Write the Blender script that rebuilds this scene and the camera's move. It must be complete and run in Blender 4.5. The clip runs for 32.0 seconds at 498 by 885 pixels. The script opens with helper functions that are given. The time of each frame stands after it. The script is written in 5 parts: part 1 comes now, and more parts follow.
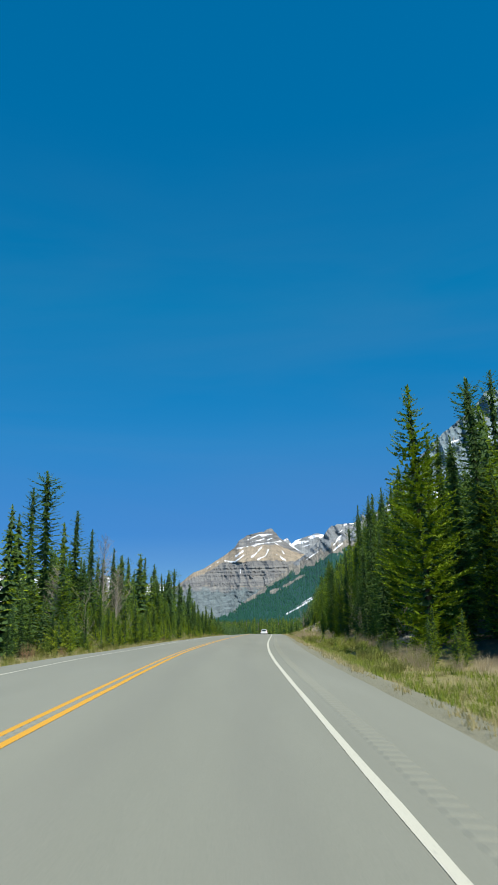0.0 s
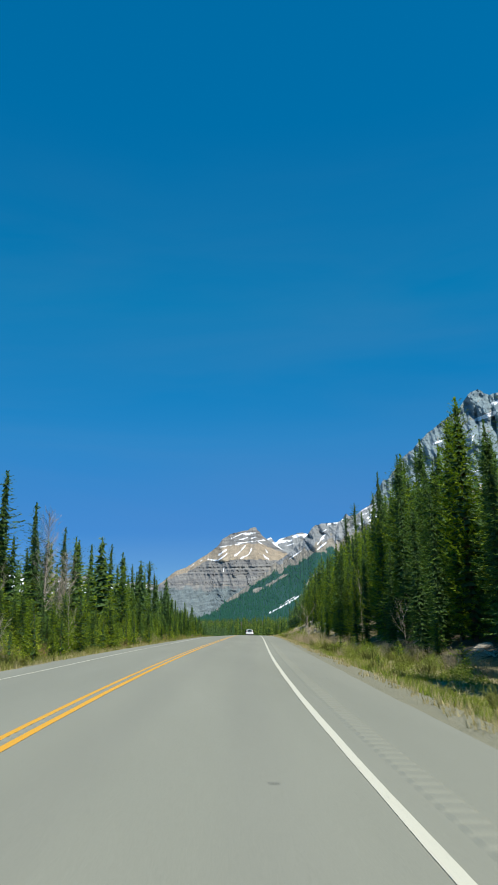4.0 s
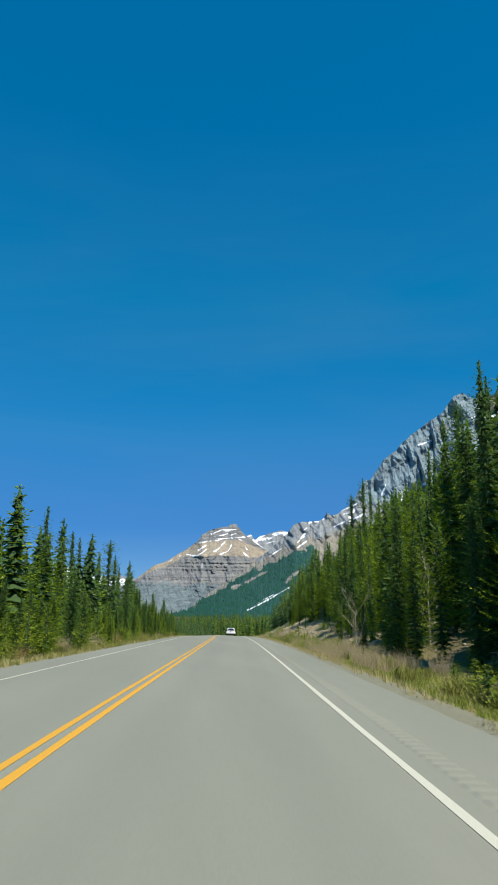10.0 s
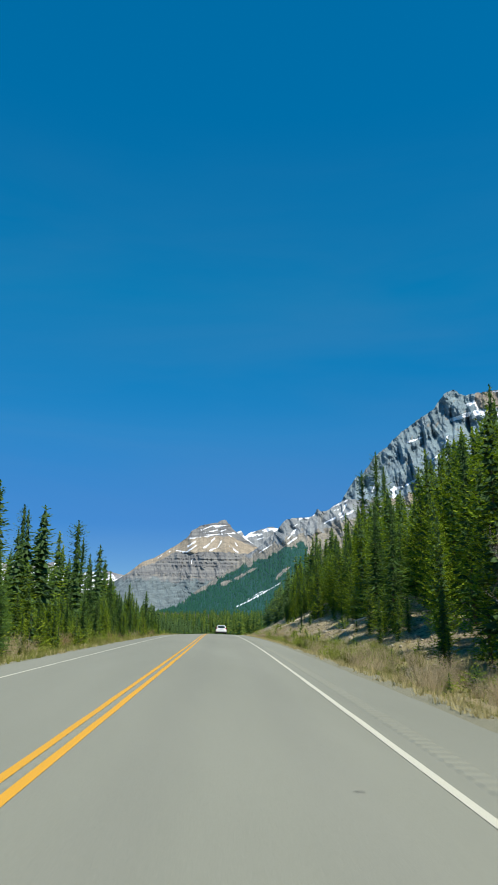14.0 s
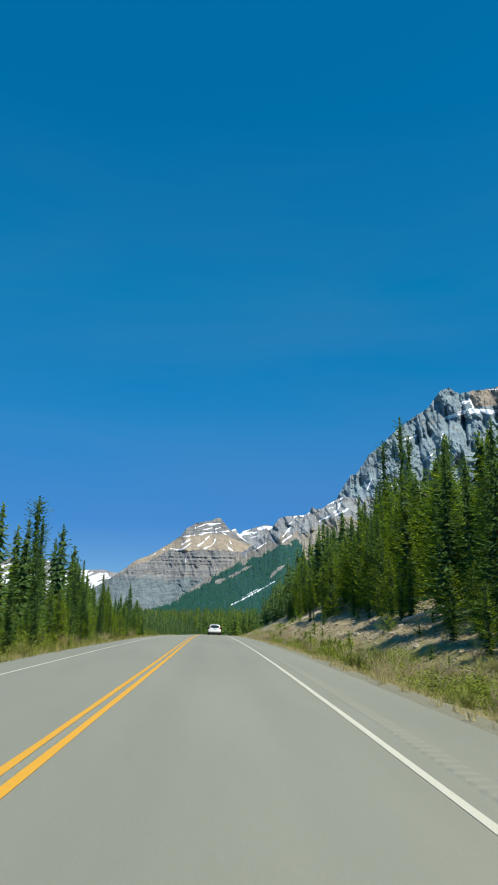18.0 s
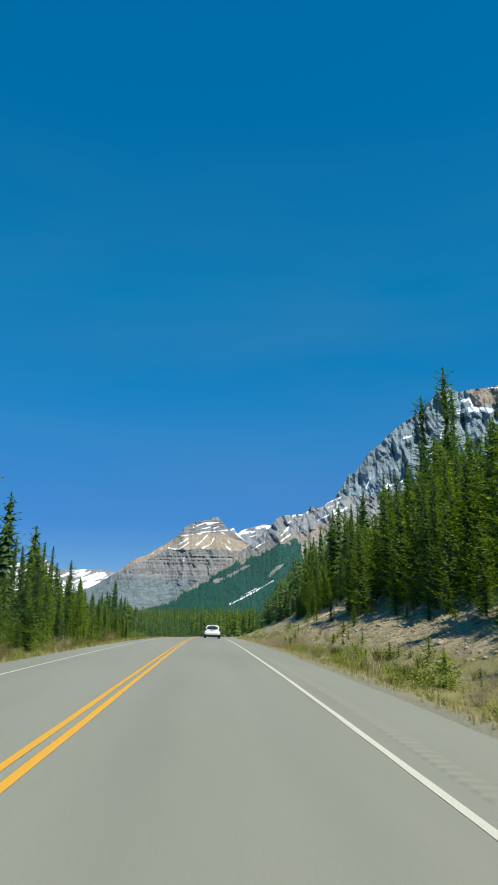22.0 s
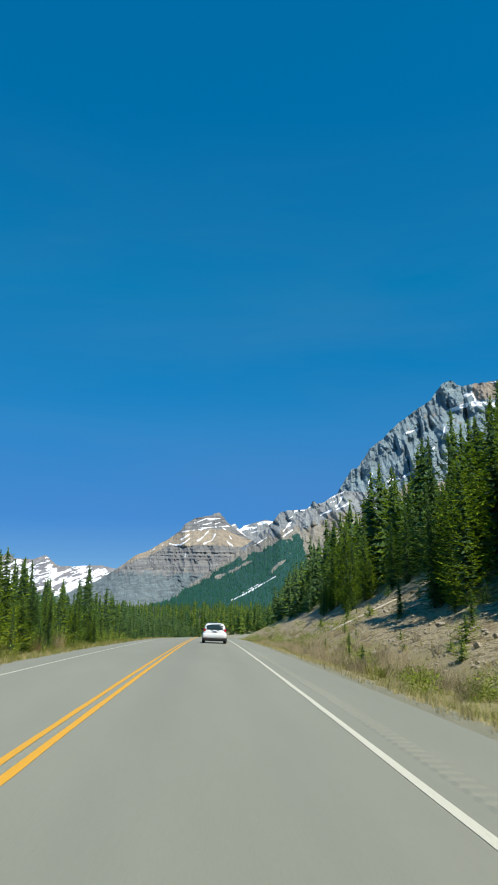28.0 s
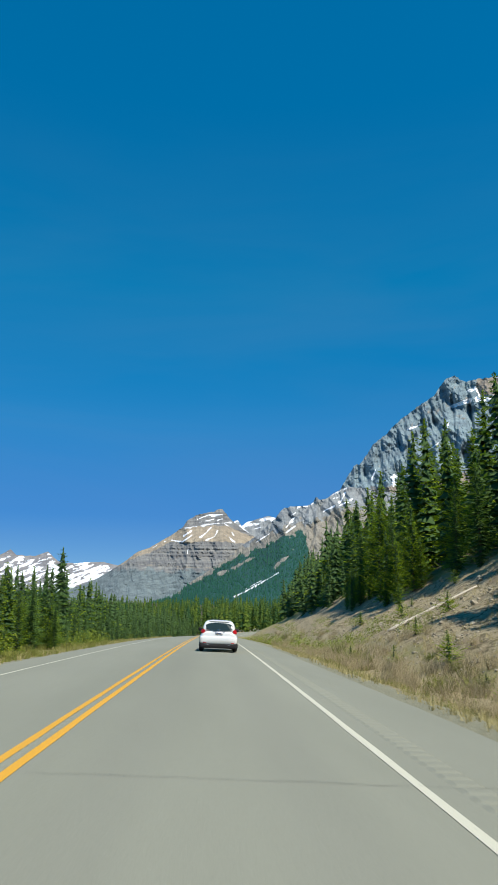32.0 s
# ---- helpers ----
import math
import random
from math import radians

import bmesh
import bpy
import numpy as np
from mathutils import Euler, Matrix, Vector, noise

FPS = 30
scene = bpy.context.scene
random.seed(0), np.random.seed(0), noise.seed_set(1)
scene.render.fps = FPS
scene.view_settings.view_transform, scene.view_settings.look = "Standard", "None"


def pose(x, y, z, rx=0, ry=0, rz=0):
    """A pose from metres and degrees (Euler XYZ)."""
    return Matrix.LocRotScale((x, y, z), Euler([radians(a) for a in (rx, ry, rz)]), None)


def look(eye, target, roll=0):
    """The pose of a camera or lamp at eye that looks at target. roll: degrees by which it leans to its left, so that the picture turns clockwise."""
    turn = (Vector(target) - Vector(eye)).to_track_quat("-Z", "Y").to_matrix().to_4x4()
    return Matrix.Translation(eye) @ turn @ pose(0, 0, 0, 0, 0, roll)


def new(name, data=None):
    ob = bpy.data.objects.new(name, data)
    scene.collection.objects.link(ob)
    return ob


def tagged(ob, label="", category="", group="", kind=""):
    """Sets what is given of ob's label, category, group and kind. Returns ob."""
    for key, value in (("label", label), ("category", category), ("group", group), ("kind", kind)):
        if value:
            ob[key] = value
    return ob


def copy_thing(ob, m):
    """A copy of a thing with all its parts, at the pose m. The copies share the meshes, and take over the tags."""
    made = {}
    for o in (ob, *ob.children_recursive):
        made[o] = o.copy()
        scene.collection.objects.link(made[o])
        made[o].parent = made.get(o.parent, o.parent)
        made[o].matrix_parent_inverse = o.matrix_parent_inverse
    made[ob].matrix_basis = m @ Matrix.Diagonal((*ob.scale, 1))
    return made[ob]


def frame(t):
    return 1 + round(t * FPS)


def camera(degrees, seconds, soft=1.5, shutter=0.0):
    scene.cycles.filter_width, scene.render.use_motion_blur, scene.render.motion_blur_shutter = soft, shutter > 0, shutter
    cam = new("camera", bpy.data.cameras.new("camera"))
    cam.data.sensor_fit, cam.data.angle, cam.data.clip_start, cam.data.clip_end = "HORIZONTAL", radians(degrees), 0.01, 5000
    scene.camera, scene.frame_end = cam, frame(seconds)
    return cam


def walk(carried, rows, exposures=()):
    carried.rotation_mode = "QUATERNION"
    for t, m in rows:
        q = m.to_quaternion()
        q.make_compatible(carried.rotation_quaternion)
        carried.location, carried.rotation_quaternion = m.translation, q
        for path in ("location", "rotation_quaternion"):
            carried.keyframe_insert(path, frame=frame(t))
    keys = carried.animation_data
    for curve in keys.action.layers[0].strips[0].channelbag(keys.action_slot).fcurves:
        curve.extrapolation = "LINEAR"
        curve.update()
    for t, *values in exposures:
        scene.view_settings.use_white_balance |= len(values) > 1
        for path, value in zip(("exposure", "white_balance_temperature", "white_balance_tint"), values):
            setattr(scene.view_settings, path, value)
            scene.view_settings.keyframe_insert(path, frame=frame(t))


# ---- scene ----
# The camera and its drive.
SPEED = 4.8            # metres a second: the film runs slowed down
EXPOSURE = 0.38
cam = camera(39.2, 32.0, soft=1.6, shutter=0.6)


def table(rows, t):
    """Smooth interpolation in a short table."""
    ts = [r[0] for r in rows]
    if t <= ts[0]:
        return rows[0][1]
    if t >= ts[-1]:
        return rows[-1][1]
    k = min(max(i for i in range(len(ts)) if ts[i] <= t), len(ts) - 2)

    def slope(i):
        a, b = max(i - 1, 0), min(i + 1, len(ts) - 1)
        return (rows[b][1] - rows[a][1]) / (ts[b] - ts[a])
    h = ts[k + 1] - ts[k]
    u = (t - ts[k]) / h
    p0, p1, m0, m1 = rows[k][1], rows[k + 1][1], slope(k) * h, slope(k + 1) * h
    return (2 * u ** 3 - 3 * u * u + 1) * p0 + (u ** 3 - 2 * u * u + u) * m0 + (3 * u * u - 2 * u ** 3) * p1 + (u ** 3 - u * u) * m1


# Road: heading (degrees clockwise from +y), gradient (degrees) and cross slope of the lane (degrees, + falls to the right) by metres along it.
HEAD = [(-20, 0.5), (0, 0.55), (10, 0.72), (22, 1.25), (38, 2.75), (52, 3.6), (70, 3.82), (98, 3.6), (128, 3.1), (160, 3.2), (215, 3.2), (275, 3.3), (345, 6.5), (430, 22.0)]
GRADE = [(0, -0.33), (14, -0.33), (29, -0.52), (43, -0.70), (62, -0.9), (91, -1.0), (120, -1.2), (154, -1.65), (200, -2.1), (260, -2.7), (320, -2.7)]
CANT = [(0, 4.9), (8, 4.2), (17, 3.35), (29, 2.75), (43, 1.85), (62, 1.95), (154, 1.95)]
LEAN = [(0, 1.2), (3.5, 1.0), (9, -0.6), (32, -0.6)]     # roll of the eye by seconds

_line = {0: (0.0, 0.0, 0.0)}
for _i in range(0, 600):
    _x, _y, _z = _line[_i]
    _a, _g = radians(table(HEAD, _i + 0.5)), radians(table(GRADE, _i + 0.5))
    _line[_i + 1] = (_x + math.sin(_a), _y + math.cos(_a), _z + math.tan(_g) * (1 if _i < 390 else 0))
for _i in range(0, -200, -1):
    _x, _y, _z = _line[_i]
    _line[_i - 1] = (_x, _y - 1, _z)


def road_z(s):
    i = max(-199, min(599, math.floor(s)))
    f = min(max(s - i, 0), 1)
    return _line[i][2] * (1 - f) + _line[i + 1][2] * f


def surface(s, d):
    """Height of the paved surface over the lane's middle: one plane across the lane, a crown at the centre line."""
    c = math.tan(radians(table(CANT, s)))
    return -c * d if d > -1.85 else c * 1.85 + (d + 1.85) * math.tan(radians(4.0 - table(CANT, s)))


def place(s, d, z=0.0):
    """A point s metres along the lane and d metres to the right of its middle, z above the lane's middle there."""
    i = max(-199, min(599, math.floor(s)))
    x, y, _ = _line[i]
    a = radians(table(HEAD, s))
    f = s - i
    return Vector((x + f * math.sin(a) + d * math.cos(a), y + f * math.cos(a) - d * math.sin(a), road_z(s) + z))


YAW = [(0, -1.7), (2, -2.43), (3.5, -2.92), (5.5, -3.6), (7, -4.07), (9, -4.66), (11, -5.12), (13, -5.54), (14.5, -5.82), (16.5, -6.06), (19, -6.27), (21, -6.32), (23, -6.35), (25.5, -6.33), (28, -6.22), (30, -6.13), (32, -6.02)]
PITCH = [(0, 13.95), (3.5, 13.86), (5.5, 13.82), (7, 13.78), (9, 13.69), (11, 13.55), (13, 13.42), (14.5, 13.33), (16.5, 13.27), (19, 13.22), (23, 13.19), (25.5, 13.09), (28, 12.91), (30, 12.77), (32, 12.65)]
SIDE = [(0, 0.61), (3, 0.57), (6, 0.49), (9, 0.17), (13, -0.13), (19, -0.14), (25, -0.11), (32, 0.0)]
EYE = 1.338
rows = []
for _k in range(0, 65):
    _t = _k * 0.5
    _s, _d = SPEED * _t, table(SIDE, _t)
    _p = place(_s, _d, EYE + surface(_s, _d))
    rows.append((_t, pose(_p.x, _p.y, _p.z, 90 + table(PITCH, _t), table(LEAN, _t), table(YAW, _t))))
walk(cam, rows, exposures=[(0, EXPOSURE), (32, EXPOSURE)])

# ---- sky and sun ----
SKY_DEPTH, SKY_FLAT, SKY_TINT = 2.1, 0.5, (0.8, 1.12, 1.05, 1.0)      # the deep even blue of the mountain air
SUN_WAY = Vector((0.34, -0.72, 1.24)).normalized()      # towards the sun: high, from the right
world = bpy.data.worlds.new("sky")
scene.world = world
world.use_nodes = True
_n = world.node_tree.nodes
_sky = _n.new("ShaderNodeTexSky")
_sky.sky_type, _sky.sun_disc = "NISHITA", False
_sky.sun_elevation = math.asin(SUN_WAY.z)
_sky.sun_rotation = math.atan2(SUN_WAY.x, SUN_WAY.y)
_sky.altitude, _sky.air_density, _sky.dust_density, _sky.ozone_density = 1500, 0.75, 0.0, 3.6
_hue = _n.new("ShaderNodeHueSaturation")
_hue.inputs["Saturation"].default_value = SKY_DEPTH
_tint = _n.new("ShaderNodeMix")
_tint.data_type, _tint.blend_type = "RGBA", "MULTIPLY"
_tint.inputs[0].default_value = 1.0
_tint.inputs[7].default_value = SKY_TINT
_even = _n.new("ShaderNodeGamma")
_even.inputs["Gamma"].default_value = SKY_FLAT
world.node_tree.links.new(_sky.outputs[0], _even.inputs["Color"])
world.node_tree.links.new(_even.outputs[0], _hue.inputs["Color"])
world.node_tree.links.new(_hue.outputs[0], _tint.inputs[6])
_low = _n.new("ShaderNodeMix")
_low.data_type, _low.blend_type = "RGBA", "MULTIPLY"
_low.inputs[0].default_value = 1.0
_up = _n.new("ShaderNodeSeparateXYZ")
_band = _n.new("ShaderNodeValToRGB")
for _k, (_p, _c) in enumerate([(0.0, (0.55, 0.58, 0.88, 1)), (0.115, (0.58, 0.62, 0.90, 1)), (0.24, (1.3, 0.93, 1.0, 1)), (0.42, (1.3, 1.10, 1.02, 1)), (0.6, (1.0, 1.04, 1.02, 1))]):
    _e = _band.color_ramp.elements[_k] if _k < 2 else _band.color_ramp.elements.new(_p)
    _e.position, _e.color = _p, _c
world.node_tree.links.new(_n.new("ShaderNodeTexCoord").outputs["Generated"], _up.inputs[0])
world.node_tree.links.new(_up.outputs[2], _band.inputs[0])
world.node_tree.links.new(_tint.outputs[2], _low.inputs[6])
world.node_tree.links.new(_band.outputs[0], _low.inputs[7])
# Thin high cirrus, drawn out in long faint streaks that lean up to the right.
_way = _n.new("ShaderNodeMapping")
_way.inputs["Rotation"].default_value, _way.inputs["Scale"].default_value = (0.0, radians(9), 0.0), (1.3, 0.8, 8.0)
world.node_tree.links.new(_up.inputs[0].links[0].from_socket, _way.inputs["Vector"])
_wisp = _n.new("ShaderNodeTexNoise")
_wisp.inputs["Scale"].default_value, _wisp.inputs["Detail"].default_value, _wisp.inputs["Distortion"].default_value = 1.1, 5.0, 0.6
world.node_tree.links.new(_way.outputs[0], _wisp.inputs["Vector"])
_thick = _n.new("ShaderNodeMapRange")
for _s, _x in (("From Min", 0.36), ("From Max", 0.68), ("To Min", 0.006), ("To Max", 0.070)):
    _thick.inputs[_s].default_value = _x
world.node_tree.links.new(_wisp.outputs["Fac"], _thick.inputs["Value"])
_where = _n.new("ShaderNodeMapRange")
_where.inputs["From Min"].default_value, _where.inputs["From Max"].default_value = 0.62, 0.42
world.node_tree.links.new(_up.outputs[2], _where.inputs["Value"])
_share = _n.new("ShaderNodeMath")
_share.operation = "MULTIPLY"
world.node_tree.links.new(_thick.outputs[0], _share.inputs[0])
world.node_tree.links.new(_where.outputs[0], _share.inputs[1])
_cirrus = _n.new("ShaderNodeMix")
_cirrus.data_type = "RGBA"
_cirrus.inputs[7].default_value = (0.95, 1.15, 1.6, 1.0)
world.node_tree.links.new(_share.outputs[0], _cirrus.inputs[0])
world.node_tree.links.new(_low.outputs[2], _cirrus.inputs[6])
world.node_tree.links.new(_cirrus.outputs[2], _n["Background"].inputs[0])
_n["Background"].inputs[1].default_value = 0.20
sun = new("sun", bpy.data.lights.new("sun", "SUN"))
sun.data.energy, sun.data.angle, sun.data.color = 4.2, radians(0.5), (1.0, 0.94, 0.84)
sun.matrix_world = look(SUN_WAY * 300, (0, 0, 0))


# ---- materials ----
class Mat:
    """A short way to write node materials."""

    def __init__(self, name, rough=0.85, coords="Object"):
        self.m = bpy.data.materials.new(name)
        self.m.use_nodes = True
        self.t = self.m.node_tree
        self.bsdf = self.t.nodes["Principled BSDF"]
        self.bsdf.inputs["Roughness"].default_value = rough
        self.co = self.t.nodes.new("ShaderNodeTexCoord").outputs[coords]

    def node(self, kind, **kw):
        n = self.t.nodes.new("ShaderNode" + kind)
        for k, v in kw.items():
            n.inputs[k].default_value = v
        return n

    def link(self, a, b):
        self.t.links.new(a, b)

    def scaled(self, sx, sy, sz):
        n = self.t.nodes.new("ShaderNodeMapping")
        n.inputs["Scale"].default_value = (sx, sy, sz)
        self.link(self.co, n.inputs["Vector"])
        return n.outputs[0]

    def noise(self, scale, detail=4, rough=0.55, co=None, distortion=0.0):
        n = self.node("TexNoise", Scale=scale, Detail=detail, Roughness=rough, Distortion=distortion)
        self.link(co or self.co, n.inputs["Vector"])
        return n.outputs["Fac"]

    def ramp(self, fac, stops):
        n = self.t.nodes.new("ShaderNodeValToRGB")
        els = n.color_ramp.elements
        while len(els) < len(stops):
            els.new(0.5)
        for e, (p, c) in zip(els, stops):
            e.position = p
            e.color = (*c, 1) if len(c) == 3 else c
        self.link(fac, n.inputs[0])
        return n.outputs[0]

    def mix(self, fac, a, b, blend="MIX"):
        n = self.t.nodes.new("ShaderNodeMix")
        n.data_type, n.blend_type = "RGBA", blend
        for sock, v in ((n.inputs[0], fac), (n.inputs[6], a), (n.inputs[7], b)):
            if isinstance(v, (int, float)):
                sock.default_value = v
            elif isinstance(v, tuple):
                sock.default_value = (*v, 1)
            else:
                self.link(v, sock)
        return n.outputs[2]

    def math(self, op, a, b=0.0, clamp=False):
        n = self.t.nodes.new("ShaderNodeMath")
        n.operation, n.use_clamp = op, clamp
        for sock, v in ((n.inputs[0], a), (n.inputs[1], b)):
            if isinstance(v, (int, float)):
                sock.default_value = v
            else:
                self.link(v, sock)
        return n.outputs[0]

    def span(self, v, lo, hi):
        n = self.node("MapRange")
        n.interpolation_type = "SMOOTHSTEP"
        self.link(v, n.inputs["Value"])
        n.inputs["From Min"].default_value, n.inputs["From Max"].default_value = lo, hi
        return n.outputs["Result"]

    def axes(self):
        n = self.t.nodes.new("ShaderNodeSeparateXYZ")
        self.link(self.co, n.inputs[0])
        return n.outputs

    def attr(self, name):
        n = self.t.nodes.new("ShaderNodeAttribute")
        n.attribute_name = name
        return n.outputs["Fac"]

    def rnd(self, island=False):
        if island:
            return self.t.nodes.new("ShaderNodeNewGeometry").outputs["Random Per Island"]
        return self.t.nodes.new("ShaderNodeObjectInfo").outputs["Random"]

    def color(self, c):
        if isinstance(c, tuple):
            self.bsdf.inputs["Base Color"].default_value = (*c, 1)
        else:
            self.link(c, self.bsdf.inputs["Base Color"])
        return self

    def bump(self, h, strength=0.5, distance=0.02):
        n = self.node("Bump", Strength=strength, Distance=distance)
        self.link(h, n.inputs["Height"])
        self.link(n.outputs[0], self.bsdf.inputs["Normal"])
        return self


def asphalt():
    k = Mat("asphalt", 0.9)
    grain = k.noise(90, 3, 0.7)
    patch = k.noise(0.35, 5, 0.6, k.scaled(1.0, 0.12, 1.0))
    c = k.ramp(patch, [(0.3, (0.216, 0.222, 0.174)), (0.7, (0.258, 0.263, 0.208))])
    c = k.mix(0.5, c, k.ramp(grain, [(0.3, (0.35, 0.35, 0.34)), (0.72, (0.66, 0.66, 0.64))]), "OVERLAY")
    x = k.attr("across")
    w = k.math("ADD", k.span(k.math("ABSOLUTE", k.math("ADD", k.math("ABSOLUTE", x), -0.85)), 0.1, 0.55), 0.0)
    c = k.mix(k.math("MULTIPLY", k.math("SUBTRACT", 1.0, w), 0.12), c, (0.16, 0.16, 0.14))
    return k.color(c).bump(grain, 0.35, 0.004).m


def paint(name, c, dark):
    k = Mat(name, 0.7)
    wear = k.noise(14, 6, 0.75)
    fine = k.noise(120, 2, 0.7)
    col = k.mix(k.span(wear, 0.60, 0.72), c, dark)
    col = k.mix(k.span(fine, 0.62, 0.75), col, dark)
    return k.color(col).bump(fine, 0.3, 0.003).m


def ground_mat():
    k = Mat("verge_ground", 0.95)
    big, mid, fine = k.noise(0.12, 4), k.noise(0.9, 5, 0.65), k.noise(9, 5, 0.7)
    grass = k.ramp(mid, [(0.3, (0.16, 0.145, 0.05)), (0.5, (0.265, 0.24, 0.095)), (0.62, (0.21, 0.20, 0.05)), (0.75, (0.13, 0.15, 0.025))])
    grass = k.mix(k.span(big, 0.45, 0.62), grass, k.ramp(fine, [(0.3, (0.22, 0.18, 0.09)), (0.7, (0.36, 0.30, 0.17))]))
    scree = k.ramp(fine, [(0.28, (0.12, 0.095, 0.05)), (0.5, (0.32, 0.270, 0.160)), (0.72, (0.50, 0.430, 0.28))])
    scree = k.mix(k.span(mid, 0.5, 0.64), scree, (0.25, 0.195, 0.115))
    scree = k.mix(k.span(k.noise(2.6, 5, 0.7), 0.50, 0.60), scree, (0.115, 0.092, 0.042))
    forest = k.ramp(fine, [(0.3, (0.03, 0.025, 0.015)), (0.7, (0.09, 0.07, 0.035))])
    soil = k.math("ADD", k.attr("scree"), k.math("MULTIPLY", k.math("SUBTRACT", mid, 0.5), 0.9))
    c = k.mix(k.span(soil, 0.35, 0.6), grass, scree)
    gravel = k.ramp(k.noise(38, 4, 0.75), [(0.3, (0.15, 0.145, 0.09)), (0.55, (0.25, 0.245, 0.165)), (0.75, (0.39, 0.38, 0.28))])
    c = k.mix(k.span(k.math("ADD", k.attr("gravel"), k.math("MULTIPLY", k.math("SUBTRACT", k.noise(2.2, 5, 0.7), 0.5), 1.3)), 0.3, 0.7), c, gravel)
    c = k.mix(k.attr("wood"), c, forest)
    return k.color(c).bump(fine, 0.8, 0.08).m


def needles(name, lo, hi, tip):
    k = Mat(name, 0.75)
    a, b = k.math("FRACT", k.math("ADD", k.rnd(), k.attr("tone"))), k.rnd(True)
    c = k.mix(a, lo, hi)
    c = k.mix(k.math("MULTIPLY", k.span(b, 0.35, 1.0), 0.75), c, tip)
    c = k.mix(0.85, c, k.ramp(k.noise(5.0, 5, 0.75), [(0.30, (0.42, 0.46, 0.50)), (0.50, (0.95, 0.95, 0.92)), (0.68, (1.45, 1.4, 1.15))]), "MULTIPLY")
    k.color(c)
    k.bsdf.inputs["Specular IOR Level"].default_value = 0.2
    tr = k.node("BsdfTranslucent")
    k.link(k.mix(0.5, c, (0.15, 0.27, 0.015)), tr.inputs["Color"])
    ms = k.node("MixShader")
    ms.inputs[0].default_value = 0.32
    k.link(k.bsdf.outputs[0], ms.inputs[1])
    k.link(tr.outputs[0], ms.inputs[2])
    k.link(ms.outputs[0], k.t.nodes["Material Output"].inputs["Surface"])
    return k.m


def bark(name, lo, hi):
    k = Mat(name, 0.95)
    n = k.noise(6, 6, 0.7, k.scaled(3, 3, 0.5))
    return k.color(k.ramp(n, [(0.3, lo), (0.7, hi)])).bump(n, 0.7, 0.03).m


def twigs(name, lo, hi):
    k = Mat(name, 0.9)
    return k.color(k.mix(k.rnd(True), lo, hi)).m


def stone(name, lo, hi):
    k = Mat(name, 0.9)
    n, big = k.noise(5, 6, 0.7), k.rnd()
    c = k.ramp(n, [(0.3, lo), (0.7, hi)])
    c = k.mix(k.math("MULTIPLY", big, 0.5), c, (0.40, 0.345, 0.235))
    return k.color(c).bump(n, 0.7, 0.05).m


ASPHALT = asphalt()
WHITE_LINE = paint("white_line_paint", (0.57, 0.56, 0.44), (0.24, 0.24, 0.20))
YELLOW_LINE = paint("yellow_line_paint", (0.67, 0.345, 0.022), (0.34, 0.25, 0.09))
GROUND = ground_mat()
SPRUCE = needles("spruce_needles", (0.036, 0.102, 0.040), (0.095, 0.180, 0.026), (0.165, 0.25, 0.04))
PINE = needles("pine_needles", (0.105, 0.190, 0.008), (0.195, 0.290, 0.010), (0.33, 0.41, 0.02))
YOUNG = needles("young_needles", (0.14, 0.215, 0.015), (0.24, 0.31, 0.022), (0.36, 0.42, 0.04))
FAR = needles("distant_needles", (0.026, 0.088, 0.036), (0.10, 0.165, 0.022), (0.17, 0.23, 0.03))
# Needles shifted to teal: the haze of distance is in the colour.
SLOPE = needles("hazed_slope_needles", (0.009, 0.068, 0.060), (0.018, 0.100, 0.080), (0.03, 0.12, 0.075))
# Dark green that paints shade into the hearts of the crowns.
CROWN_SHADE = bark("painted_crown_shade", (0.024, 0.060, 0.016), (0.062, 0.120, 0.026))
BARK = bark("conifer_bark", (0.045, 0.033, 0.024), (0.16, 0.125, 0.095))
PALE_BARK = bark("pale_dead_bark", (0.20, 0.17, 0.13), (0.46, 0.41, 0.34))
LOG_BARK = bark("weathered_log_wood", (0.36, 0.32, 0.26), (0.62, 0.57, 0.48))
TWIG = twigs("bare_twigs", (0.24, 0.195, 0.105), (0.44, 0.375, 0.235))
RED_TWIG = twigs("red_brown_twigs", (0.17, 0.105, 0.055), (0.32, 0.215, 0.11))
DRY = twigs("dry_grass", (0.25, 0.22, 0.085), (0.46, 0.40, 0.19))
GREEN = twigs("green_grass", (0.11, 0.135, 0.022), (0.24, 0.25, 0.05))
LEAF = twigs("fresh_leaves", (0.095, 0.150, 0.012), (0.24, 0.29, 0.022))
STONE = stone("bank_stone", (0.15, 0.13, 0.095), (0.46, 0.42, 0.335))


TAR = Mat("crack_tar", 0.8).color((0.085, 0.085, 0.08)).m


# ---- helpers of this scene ----
def mesh(name, verts, faces, mats=(), smooth=False):
    me = bpy.data.meshes.new(name)
    me.from_pydata([tuple(v) for v in verts], [], faces)
    for m in mats:
        me.materials.append(m)
    if smooth:
        me.polygons.foreach_set("use_smooth", [True] * len(me.polygons))
    me.update()
    return me


def attach(name, me, parent, label=""):
    ob = new(name, me)
    ob.parent = parent
    if label:
        ob["label"] = label
    return ob


def part(name, bm, material, parent, label="", smooth=True):
    me = bpy.data.meshes.new(name)
    bm.to_mesh(me)
    bm.free()
    me.materials.append(material)
    if smooth:
        me.polygons.foreach_set("use_smooth", [True] * len(me.polygons))
    return attach(name, me, parent, label)


def step(a, b, x):
    u = min(max((x - a) / (b - a), 0.0), 1.0)
    return u * u * (3 - 2 * u)


# ---- ground ----
EDGE_R, EDGE_L = 3.65, -7.15


